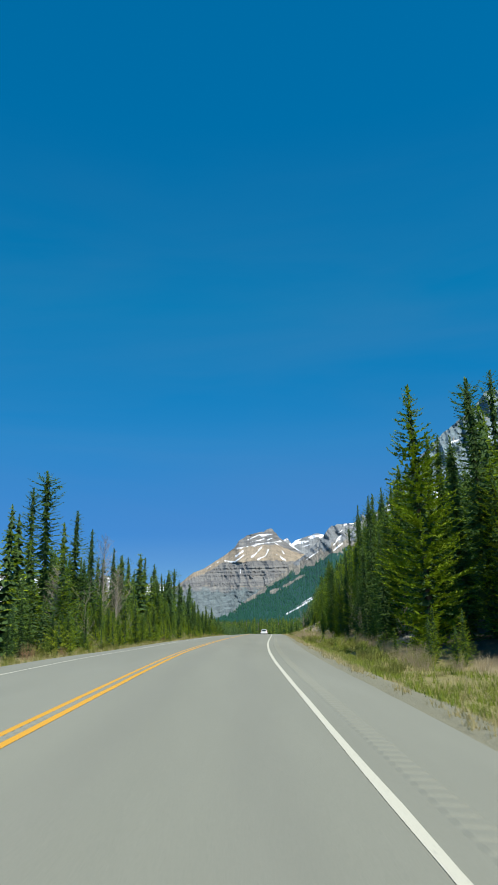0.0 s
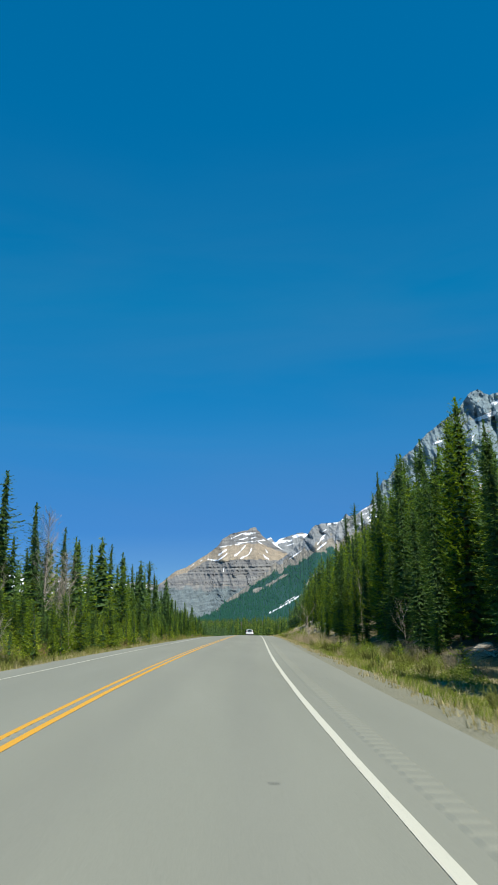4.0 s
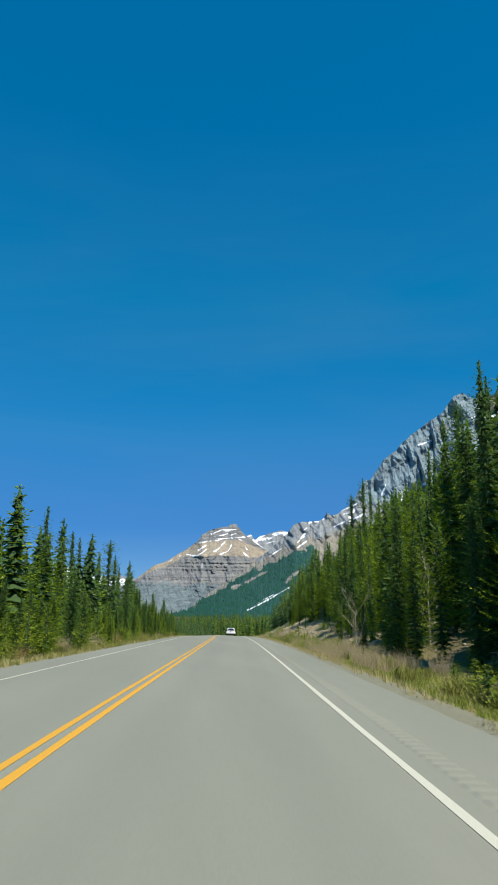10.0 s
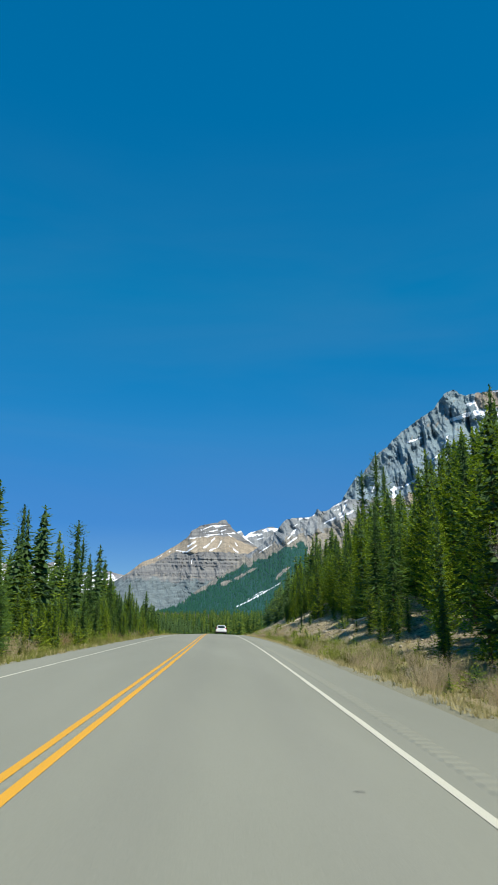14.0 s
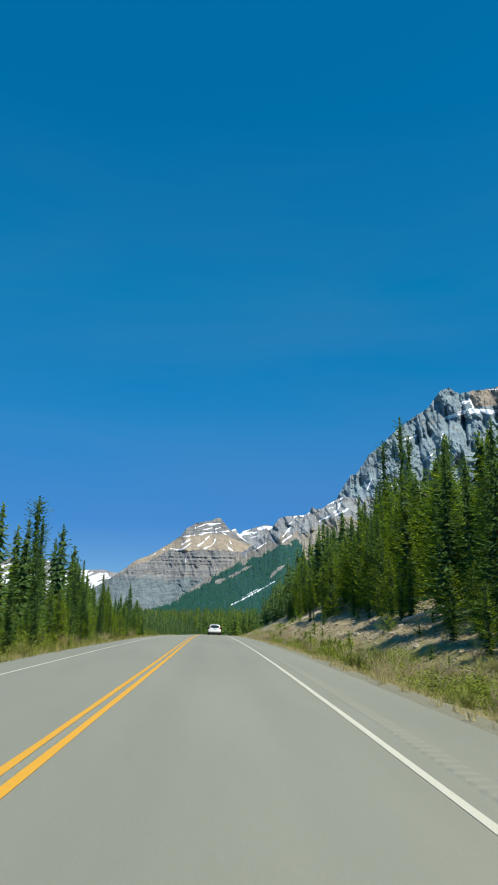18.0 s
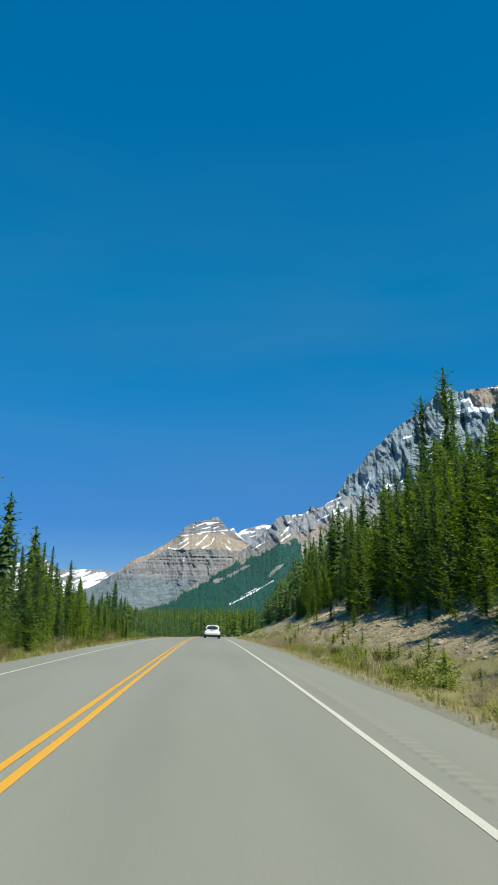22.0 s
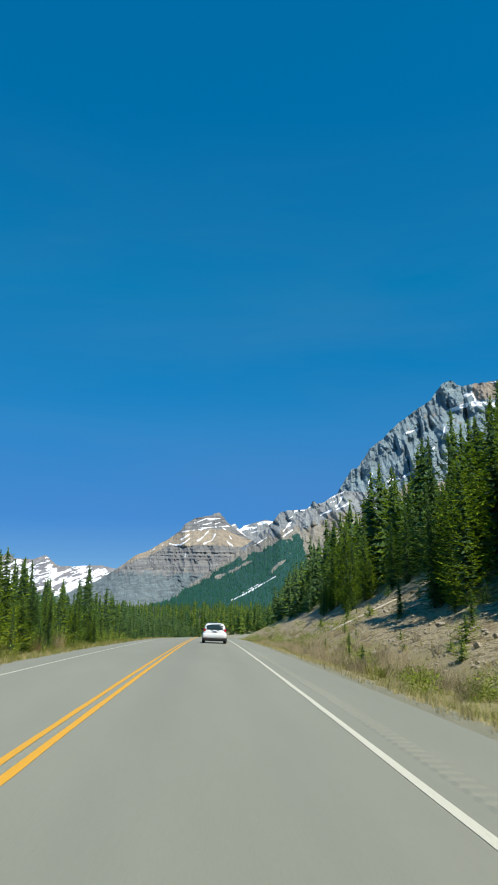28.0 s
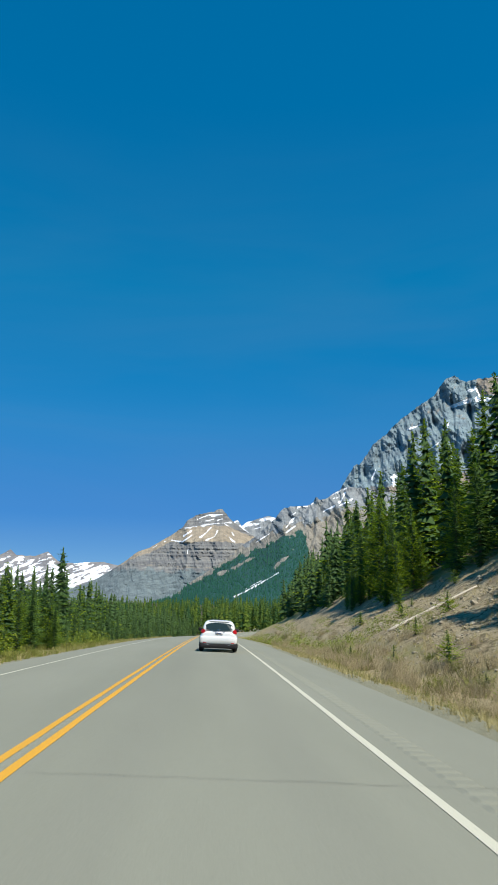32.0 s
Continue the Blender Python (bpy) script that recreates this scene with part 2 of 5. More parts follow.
def rise(s, d):
    """Height of the natural ground over the lane's middle: ditch, cut bank and wooded hill to the right, flat wood to the left."""
    if d > EDGE_R:
        x = d - EDGE_R
        base = surface(s, EDGE_R) - 0.05
        z = base - 0.42 * step(0.2, 2.6, x) + 0.0
        cut = step(62, 130, s)
        z += cut * (0.40 + 0.06 * step(170, 220, s)) * max(0.0, d - 7.6 - 0.6 * math.sin(s * 0.09)) * step(7, 10, d) * (1 - 0.35 * step(18, 32, d))
        z += (1 - cut) * 0.27 * max(0.0, d - 10.5)
        z += 0.32 * step(140, 175, s) * min(max(d - 16.5, 0.0), 14.0)
        if d > 40:
            z -= (d - 40) * (0.12 + 0.0 * s) * step(40, 60, d)
        if d > 130:
            z = min(z, 26 + 0.02 * d)
        return z
    if d < EDGE_L:
        x = EDGE_L - d
        base = surface(s, EDGE_L) - 0.05
        return base - 0.45 * step(0.2, 3.0, x) - 0.012 * max(0.0, min(x, 400) - 3)
    return surface(s, d) - 0.22


def forest_foot(s):
    """How far to the right of the lane's middle the hillside wood begins."""
    return 10.2 + 2.6 * step(95, 130, s) + 2.6 * step(128, 150, s) + 2.8 * step(155, 175, s) + 2.4 * step(185, 190, s) * step(210, 203, s) - 2.6 * step(170, 175, s) * step(186, 183, s)


def ground_z(s, d):
    z = rise(s, d)
    off = max(d - EDGE_R, EDGE_L - d, 0.0)
    if off > 0:
        w = step(0.1, 3.0, off)
        p = Vector((s * 0.16, d * 0.16, 0.0))
        z += w * 0.22 * noise.noise(p) + w * 0.07 * noise.noise(p * 4.3)
        if d > 8 and s > 60:
            z += step(8, 12, d) * (0.38 * noise.noise(Vector((s * 0.45, d * 0.45, 3.0))) + 0.20 * noise.noise(Vector((s * 1.3, d * 1.1, 8.0))))
    return z


def on_ground(s, d, lift=0.0):
    return place(s, d, ground_z(s, d) + lift)


def grade_list(stops):
    """Coordinates that step ever wider: (start, end, step) pieces."""
    out = []
    for a, b, h in stops:
        n = max(1, round((b - a) / h))
        out += [a + (b - a) * i / n for i in range(n)]
    return out + [stops[-1][1]]


ss = grade_list([(-400, -40, 40), (-40, 0, 2.0), (0, 240, 0.8), (240, 420, 3), (420, 900, 30), (900, 4600, 300)])
ds = grade_list([(-4500, -500, 500), (-500, -60, 40), (-60, -16, 4), (-16, -7.15, 0.6), (-7.15, 3.65, 5.4), (3.65, 24, 0.5), (24, 44, 1.5), (44, 110, 6), (110, 500, 40), (500, 3000, 500)])
gv, ga, gw, gg = [], [], [], []
for s in ss:
    for d in ds:
        gv.append(on_ground(s, d))
        cut = step(60, 125, s) * step(330, 290, s) if s < 330 else 0.0
        ga.append(cut * step(8.0, 11.5, d) * (1 - step(16.5, 20.5, d + 2.0 * noise.noise(Vector((s * 0.08, 7, 0))))))
        gg.append(step(5.4, 4.2, d) if d > 0 else step(-8.4, -7.5, d))
        gw.append(max(step(9.5, 12, d) * (1 - step(70, 115, s)), step(20, 24, d), step(-13, -17, d) if d < -13 else 0.0))
nd = len(ds)
gf = [(i * nd + j, i * nd + j + 1, (i + 1) * nd + j + 1, (i + 1) * nd + j) for i in range(len(ss) - 1) for j in range(nd - 1)]
gm = mesh("ground", gv, gf, [GROUND], True)
gm.attributes.new("scree", "FLOAT", "POINT").data.foreach_set("value", ga)
gm.attributes.new("gravel", "FLOAT", "POINT").data.foreach_set("value", gg)
gm.attributes.new("wood", "FLOAT", "POINT").data.foreach_set("value", gw)
ground = tagged(new("ground", gm), "dry grass verge, stony cut bank and forest floor", "ground", kind="structure")

# ---- road ----
rs = grade_list([(-60, 0, 4), (0, 330, 1.5), (330, 420, 6)])
rd = [EDGE_L - 0.12, EDGE_L, -5.55, -3.7, -1.85, -0.9, 0.0, 0.9, 1.85, EDGE_R, EDGE_R + 0.14]
rv, rx = [], []
for s in rs:
    for j, d in enumerate(rd):
        w = 0.05 * noise.noise(Vector((s * 0.5, d, 1.0))) if j in (0, 1, 9, 10) else 0.0
        rv.append(place(s, d + w, surface(s, d) - (0.16 if j in (0, 10) else 0.0)))
        rx.append(d)
n = len(rd)
rf = [(i * n + j, i * n + j + 1, (i + 1) * n + j + 1, (i + 1) * n + j) for i in range(len(rs) - 1) for j in range(n - 1)]
rm = mesh("road", rv, rf, [ASPHALT])
rm.attributes.new("across", "FLOAT", "POINT").data.foreach_set("value", rx)
road = tagged(new("road", rm), "sun-bleached grey asphalt two-lane highway", "road", kind="structure")


def stripe(name, d, width, mat, label):
    v, f = [], []
    for s in rs:
        for e in (-0.5, 0.5):
            dd = d + e * width + 0.012 * noise.noise(Vector((s * 1.3, d, e)))
            v.append(place(s, dd, surface(s, dd) + 0.005))
    for i in range(len(rs) - 1):
        f.append((2 * i, 2 * i + 1, 2 * i + 3, 2 * i + 2))
    return attach(name, mesh(name, v, f, [mat]), road, label)


stripe("edge_line", 1.85, 0.105, WHITE_LINE, "white painted edge line")
stripe("edge_line", -5.55, 0.10, WHITE_LINE, "white painted edge line")
stripe("centre_line", -1.85 + 0.113, 0.105, YELLOW_LINE, "yellow painted centre line")
stripe("centre_line", -1.85 - 0.113, 0.105, YELLOW_LINE, "yellow painted centre line")


def rumble(d, width, s0, s1, label):
    """Milled grooves across a narrow strip, 0.3 m apart."""
    v, f = [], []
    n = round((s1 - s0) / 0.03)
    for i in range(n + 1):
        s = s0 + (s1 - s0) * i / n
        z = 0.017 - 0.016 * (0.5 + 0.5 * math.cos(2 * math.pi * s / 0.3)) ** 3
        for e in (-0.5, -0.3, 0.3, 0.5):
            v.append(place(s, d + e * width, surface(s, d + e * width) + (z if abs(e) < 0.4 else -0.004)))
    for i in range(n):
        for k in range(3):
            f.append((4 * i + k, 4 * i + k + 1, 4 * i + k + 5, 4 * i + k + 4))
    ob = attach("rumble_strip", mesh("rumble_strip", v, f, [ASPHALT]), road, label)
    return tagged(ob, kind="stuff")


rumble(2.31, 0.34, 0, 210, "milled rumble grooves beside the edge line")
rumble(-1.85, 0.12, 0, 210, "milled rumble grooves between the centre lines")


def crack(s, d0, d1, width, seed):
    v, f = [], []
    n = 60
    for i in range(n + 1):
        d = d0 + (d1 - d0) * i / n
        w = 0.07 * noise.noise(Vector((d * 1.7, seed, 0))) + 0.03 * noise.noise(Vector((d * 7, seed, 2)))
        h = width * (0.5 + 0.7 * abs(noise.noise(Vector((d * 3, seed, 5)))))
        for e in (-h, h):
            v.append(place(s + w + e, d, surface(s, d) + 0.004))
    for i in range(n):
        f.append((2 * i, 2 * i + 1, 2 * i + 3, 2 * i + 2))
    attach("crack", mesh("crack", v, f, [TAR]), road, "dark sealed crack across the lane")


for s, d0, d1, w, q in ((37.6, -1.6, 3.6, 0.0035, 1), (160.2, -1.6, 3.6, 0.005, 2)):
    crack(s, d0, d1, w, q)
for s, d, w in ((22.4, 0.55, 0.05), (25.7, 0.95, 0.05), (117.0, -0.35, 0.04), (73.5, 1.0, 0.05)):
    crack(s, d - w, d + w, 0.014, s)

# ---- mountains ----
EYE_END = place(153.6, 0, EYE)


def lin(rows, t):
    for (a, p), (b, q) in zip(rows, rows[1:]):
        if t <= b:
            return p + (q - p) * max(0.0, (t - a)) / (b - a)
    return rows[-1][1]


def streaks(lines, a, e, wob):
    """1 inside any of the tapering strips (width, points in degrees), 0 outside."""
    best = -9.0
    a, e = a + wob * 0.16, e + wob * 0.09
    for w, *pts in lines:
        for (x0, y0), (x1, y1) in zip(pts, pts[1:]):
            dx, dy = x1 - x0, y1 - y0
            t = ((a - x0) * dx + (e - y0) * dy) / (dx * dx + dy * dy)
            t = min(1.0, max(0.0, t))
            r = math.hypot(a - x0 - t * dx, e - y0 - t * dy)
            best = max(best, 1 - r / (0.68 * w * (1 + 1.3 * wob)) if 0.68 * w * (1 + 1.3 * wob) > 0 else -9)
    return min(1.0, max(0.0, 0.5 + best * 1.6))


def facets(q, amount):
    """Angular blocks that lean out of the face: the nearest of a few tilted pyramids."""
    best = -9.0
    for c in noise.voronoi(q)[1]:
        r = q - c
        tilt = noise.noise_vector(c * 7.13)
        best = max(best, 0.45 * noise.noise(c * 3.7) + 1.1 * tilt.dot(r) - 0.75 * (abs(r.x) + abs(r.z)))
    return -amount * best


def ribs(w):
    """Leaning buttresses: a steep flank to the left, a broad one to the right; 0 to 1."""
    k = w - math.floor(w)
    return 1 - k / 0.32 if k < 0.32 else (k - 0.32) / 0.68


def mountain(name, label, crest, foot, near, far, relief, paint, mat, seed, cols, rws, lean=0.8, jag=0.05):
    """A mountain face seen from the end of the drive: crest in degrees of bearing and height, slope from near to far metres off."""
    v, marks = [], {"snow": [], "wood": [], "tan": [], "low": []}
    a0, a1 = crest[0][0], crest[-1][0]
    off = Vector((seed * 17.3, seed * 5.1, seed * 2.7))
    back = 8
    for i in range(cols + 1):
        a = a0 + (a1 - a0) * i / cols
        top = lin(crest, a) + jag * noise.fractal(Vector((a * 2.4, seed, 0)), 0.7, 2.3, 4)
        for j in range(rws + 1 + back):
            u = min(1.0, j / rws)
            e = foot + (top - foot) * u
            q = Vector((radians(a) * far, 0.0, radians(e) * far)) * 0.01 + off     # hundreds of metres on the face
            R = near + (far - near) * u ** lean + relief(a, e, u, q)
            wob = noise.fractal(q * 3.0, 0.8, 2.2, 4)
            z = math.tan(radians(e)) * R
            if j > rws:
                z -= (j - rws) * 38 + (j - rws) ** 2 * 3
                R += (j - rws) * 55
            for k, val in zip(marks, paint(a, e, u, top, wob, q)):
                marks[k].append(val)
            v.append((EYE_END.x + math.sin(radians(a)) * R, EYE_END.y + math.cos(radians(a)) * R, EYE_END.z + z))
    m = rws + 1 + back
    f = [(i * m + j, (i + 1) * m + j, (i + 1) * m + j + 1, i * m + j + 1) for i in range(cols) for j in range(m - 1)]
    me = mesh(name, v, f, [mat], False)
    for k, vals in marks.items():
        me.attributes.new(k, "FLOAT", "POINT").data.foreach_set("value", vals)
    return tagged(new(name, me), label, "mountain", kind="structure")


def rock(name, grey, tan, low, strata=0.03, layered=0.4):
    """Layered rock with scree, a foot painted haze blue, wood tinted teal for haze, and snow where they lie on the
    slope.
    """
    k = Mat(name, 0.95)
    fine = k.noise(0.035, 6, 0.72)
    coarse = k.noise(0.008, 4, 0.6)
    layers = k.noise(1.0, 3, 0.6, k.scaled(0.0022, 0.0022, strata))
    crags = k.noise(1.0, 6, 0.68, k.scaled(0.022, 0.022, 0.017))
    c = k.mix(coarse, tuple(0.82 * x for x in grey), tuple(1.2 * x for x in grey))
    c = k.mix(layered, c, k.ramp(layers, [(0.34, (0.25, 0.24, 0.25)), (0.52, (0.52, 0.51, 0.50)), (0.68, (0.74, 0.71, 0.66))]), "OVERLAY")
    c = k.mix(0.4, c, k.ramp(crags, [(0.34, (0.26, 0.27, 0.30)), (0.55, (0.55, 0.55, 0.54)), (0.72, (0.76, 0.75, 0.72))]), "OVERLAY")
    edge = k.math("MULTIPLY", k.math("SUBTRACT", k.noise(0.016, 5, 0.7), 0.5), 0.9)
    c = k.mix(k.span(k.math("ADD", k.attr("low"), edge), 0.2, 0.8), c, k.ramp(crags, [(0.35, tuple(0.72 * x for x in low)), (0.65, tuple(1.5 * x for x in low))]))
    earth = k.ramp(k.math("ADD", k.math("MULTIPLY", fine, 0.6), k.math("MULTIPLY", coarse, 0.4)), [(0.36, tuple(0.74 * x for x in tan)), (0.62, tuple(1.12 * x for x in tan))])
    c = k.mix(k.span(k.math("ADD", k.attr("tan"), edge), 0.35, 0.65), c, earth)
    # Wooded slope, its green pulled to teal to stand for haze.
    wood = k.ramp(k.noise(0.11, 3, 0.7), [(0.3, (0.006, 0.050, 0.044)), (0.7, (0.016, 0.088, 0.072))])
    c = k.mix(k.span(k.math("ADD", k.attr("wood"), k.math("MULTIPLY", edge, 0.5)), 0.42, 0.58), c, wood)
    c = k.mix(0.32, c, k.ramp(fine, [(0.3, (0.22, 0.22, 0.24)), (0.7, (0.76, 0.76, 0.74))]), "OVERLAY")
    grit = k.noise(0.11, 4, 0.7)
    c = k.mix(0.42, c, k.ramp(grit, [(0.32, (0.20, 0.21, 0.24)), (0.5, (0.5, 0.5, 0.5)), (0.7, (0.80, 0.79, 0.76))]), "OVERLAY")
    s = k.math("ADD", k.attr("snow"), k.math("MULTIPLY", k.math("SUBTRACT", fine, 0.5), 0.55))
    c = k.mix(k.span(s, 0.44, 0.58), c, (0.82, 0.85, 0.89))
    return k.color(c).bump(k.math("ADD", fine, k.math("ADD", layers, crags)), 0.6, 9.0).m


# The second colour paints distance haze onto the lower rock.
GREY, HAZE_BLUE, TAN, BROWN = (0.188, 0.192, 0.186), (0.122, 0.155, 0.158), (0.33, 0.278, 0.202), (0.275, 0.238, 0.19)
STEEL = (0.245, 0.265, 0.27)
ROCK_A = rock("layered_peak_rock", GREY, TAN, HAZE_BLUE, 0.05, 0.55)
ROCK_B = rock("snowy_rock", STEEL, BROWN, HAZE_BLUE)
ROCK_C = rock("wooded_ridge_rock", STEEL, (0.25, 0.232, 0.188), HAZE_BLUE, 0.02, 0.3)
# Cliff grey made bluer, with air haze mixed into the rock colour.
ROCK_D = rock("hazed_cliff_rock", (0.188, 0.258, 0.288), BROWN, HAZE_BLUE, 0.018, 0.4)
ROCK_F = rock("snow_range_rock", (0.21, 0.21, 0.215), BROWN, HAZE_BLUE, 0.02, 0.3)

# The layered peak: a banded cap, a smooth skirt of scree, a cliff with gullies and a foot painted haze blue.
CAP = [(-9, 9), (-0.9, 4.75), (-0.36, 4.92), (0.3, 5.47), (1.67, 5.72), (4.2, 5.85), (5.36, 5.3), (6.5, 4.9), (12, 3)]
SKIRT = [(-9, 1.0), (-4.5, 2.42), (-2.99, 3.22), (-2.02, 3.55), (-0.35, 4.47), (1.02, 4.38), (2.39, 4.58), (4.22, 4.52), (6.52, 4.3), (12, 2)]
SNOW_A = [(0.055, (1.88, 6.36), (2.57, 6.66), (2.95, 6.72)), (0.05, (0.72, 5.60), (1.67, 5.73)), (0.06, (1.9, 5.76), (2.91, 5.93), (3.5, 6.02)), (0.045, (2.3, 6.17), (3.08, 6.36)), (0.04, (1.5, 6.02), (2.2, 6.10)), (0.04, (2.9, 6.60), (3.5, 6.66)),
          (0.06, (3.83, 6.04), (4.25, 5.80)), (0.10, (2.15, 4.96), (2.82, 5.66)), (0.09, (2.55, 4.68), (3.07, 4.89), (3.42, 5.44)), (0.075, (-0.26, 4.6), (0.56, 4.48), (1.32, 5.04)), (0.07, (0.77, 5.03), (1.31, 5.4)),
          (0.08, (4.0, 5.0), (4.4, 4.82), (4.82, 4.55)), (0.07, (4.58, 5.32), (4.72, 5.09)), (0.05, (1.65, 6.32), (1.89, 5.96)), (0.06, (3.4, 6.28), (3.8, 6.38)), (0.05, (-1.9, 3.9), (-1.5, 4.15)), (0.04, (-0.9, 4.45), (-0.7, 4.55)), (0.04, (1.0, 3.4), (1.05, 3.9))]


def relief_a(a, e, u, q):
    cap, skirt = step(-0.1, 0.1, e - lin(CAP, a)), step(-0.1, 0.15, e - lin(SKIRT, a))
    bands = noise.noise(Vector((q.x * 0.10, 0, q.z * 7.0))) * 16
    gully = noise.ridged_multi_fractal(Vector((q.x * 0.9 + 0.25 * q.z, 0, q.z * 0.5)), 0.8, 2.2, 5, 1.0, 2.0) - 1.1
    low = step(2.75, 2.4, e)
    buttress = 90 * noise.fractal(Vector((q.x * 0.28, 3, q.z * 0.10)), 0.9, 2.0, 3)
    return buttress - cap * (bands + 14 * gully) - (1 - skirt) * (1 - 0.25 * low) * (46 * gully + 1.4 * bands) - 10 * noise.fractal(q * 1.5, 0.8, 2.1, 3) + (1 - skirt) * facets(Vector((q.x * 1.6, 0, q.z * 0.9)), 30)


def paint_a(a, e, u, top, wob, q):
    skirt = step(-0.15, 0.15, e - lin(SKIRT, a) + 0.10 * wob) * step(0.12, -0.12, e - lin(CAP, a) + 0.08 * wob)
    ledge = math.exp(-((e - 2.52 + 0.04 * a - 0.05 * wob) / 0.11) ** 2) * step(-4.2, -3.2, a)
    low = step(2.75, 1.7, e + 0.35 * wob)
    cap = step(0.0, 0.2, e - lin(CAP, a)) * step(0.0, 0.25, top - e)
    ledge_snow = 0.62 * cap * step(0.16, 0.42, noise.noise(Vector((q.x * 0.8, 2.0, q.z * 8.5 - q.x * 0.7))))
    return max(streaks(SNOW_A, a, e, wob), ledge_snow), 0.0, max(0.95 * skirt, 0.45 * ledge, 0.36 * (1 - low) * step(0.0, 0.6, wob)), low


mountain("far_mountain", "layered limestone peak with tan scree and snow streaks",
         [(-9, 0.2), (-6, 1.5), (-4.51, 2.47), (-3.79, 2.97), (-3.02, 3.62), (-2.04, 3.98), (-1.12, 4.54), (-0.36, 5.01), (0.21, 5.38), (0.6, 5.72), (0.96, 6.25), (1.3, 6.42), (1.64, 6.68), (2.19, 6.79), (2.79, 6.93), (3.1, 6.95), (3.34, 7.15), (3.76, 7.2), (3.95, 6.93), (4.09, 6.82), (4.3, 6.5), (4.56, 6.27), (5.49, 5.56), (6.52, 4.93), (8, 3.8), (11, 2)],
         -0.4, 2850, 3950, relief_a, paint_a, ROCK_A, 1, 330, 170)

SNOW_B = [(0.16, (5.21, 5.83), (5.96, 5.11)), (0.13, (5.3, 5.86), (6.74, 6.02)), (0.15, (6.41, 6.18), (7.4, 6.42), (8.07, 6.45)), (0.10, (4.75, 6.16), (5.07, 6.26)), (0.08, (5.5, 5.95), (6.2, 6.25)), (0.07, (6.2, 5.5), (6.9, 5.75))]


def relief_b(a, e, u, q):
    return 50 * noise.fractal(q * 0.5, 0.9, 2.0, 4) + facets(Vector((q.x * 1.4, 0, q.z * 1.0)), 40)


mountain("far_mountain", "distant snow-streaked summit behind a ridge",
         [(3.5, 4.8), (4.43, 6.05), (4.79, 6.28), (5.02, 6.33), (5.35, 5.82), (5.67, 6.11), (6.27, 6.29), (6.73, 6.44), (7.66, 6.66), (8.17, 6.49), (9.6, 5.95), (13, 5)], 2.0, 3950, 4500, relief_b,
         lambda a, e, u, top, wob, q: (streaks(SNOW_B, a, e, wob), 0.0, 0.15 + 0.2 * wob, 0.0), ROCK_B, 2, 160, 60)

# The ridge: crags above, a slanting band of wood below, earth between.
WOODLINE = [(-5, -0.6), (-0.11, 0.25), (2.01, 1.50), (4.25, 2.92), (5.61, 3.42), (7.44, 4.30), (8.81, 4.98), (10.3, 5.45), (10.5, 5.05), (10.75, 4.2), (11.1, 2.6), (11.8, 1.2), (14, 0.2), (30, -0.5)]
SNOW_C = [(0.08, (8.95, 5.72), (9.64, 6.5)), (0.075, (8.95, 5.31), (9.73, 5.86)), (0.06, (9.51, 6.77), (9.78, 6.96)), (0.10, (9.93, 7.38), (10.76, 7.45)), (0.07, (11.04, 7.60), (11.31, 7.78)), (0.07, (12.04, 7.05), (12.97, 7.5)),
          (0.07, (12.61, 8.30), (13.96, 8.92)), (0.13, (13.38, 7.77), (13.81, 8.55)), (0.09, (13.33, 7.5), (14.44, 8.03)), (0.06, (9.2, 6.15), (9.6, 6.25)), (0.05, (6.3, 4.4), (7.6, 5.2)), (0.05, (12.6, 8.0), (13.3, 8.2))]
TRACK = [(0.085, (4.97, 0.25), (6.55, 1.06), (8.36, 2.11)), (0.035, (5.4, 0.62), (7.0, 1.5))]
BARE = [(0.12, (3.6, 2.05), (4.9, 2.55), (6.4, 3.3)), (0.10, (8.2, 2.6), (9.3, 3.6), (9.9, 4.6))]


def relief_c(a, e, u, q):
    crag = step(-0.2, 0.5, e - lin(WOODLINE, a))
    slant = Vector((q.x * 0.75 + q.z * 0.55, 0, (q.z * 0.8 - q.x * 0.5) * 0.40))
    bend = noise.fractal(Vector((q.x * 0.4, 0, q.z * 0.12)), 0.7, 2.1, 4)
    return 60 * noise.fractal(Vector((q.x * 0.3, 1, q.z * 0.15)), 0.9, 2.0, 3) + crag * (24 * ribs(q.x * 0.7 - q.z * 0.9 + 1.6 * bend) + 12 * ribs(q.x * 2.0 - q.z * 2.2 + 3.0 * bend)) - crag * (48 * (noise.ridged_multi_fractal(slant * 0.9, 0.8, 2.2, 5, 1.0, 2.0) - 1.1) - facets(slant * 2.0, 60) - facets(slant * 5.0, 26)) - 9 * noise.fractal(q * 2, 0.8, 2.1, 3)


def paint_c(a, e, u, top, wob, q):
    w = step(0.12, -0.12, e - lin(WOODLINE, a) + 0.42 * wob)
    band = step(1.15, 0.5, e - lin(WOODLINE, a) + 0.5 * wob) * (1 - 0.5 * step(10.4, 10.9, a) * step(12.5, 11.5, a))
    band = max(band, step(10.3, 10.8, a) * step(0.0, 0.45, top - 1.35 - e + 0.5 * wob))
    return max(streaks(SNOW_C, a, e, wob), 0.85 * streaks(TRACK, a, e, wob)), max(0.0, w - 0.75 * streaks(BARE, a, e, 2.5 * wob) - 1.2 * streaks(TRACK, a, e, wob)), band, 0.3 * (1 - band)


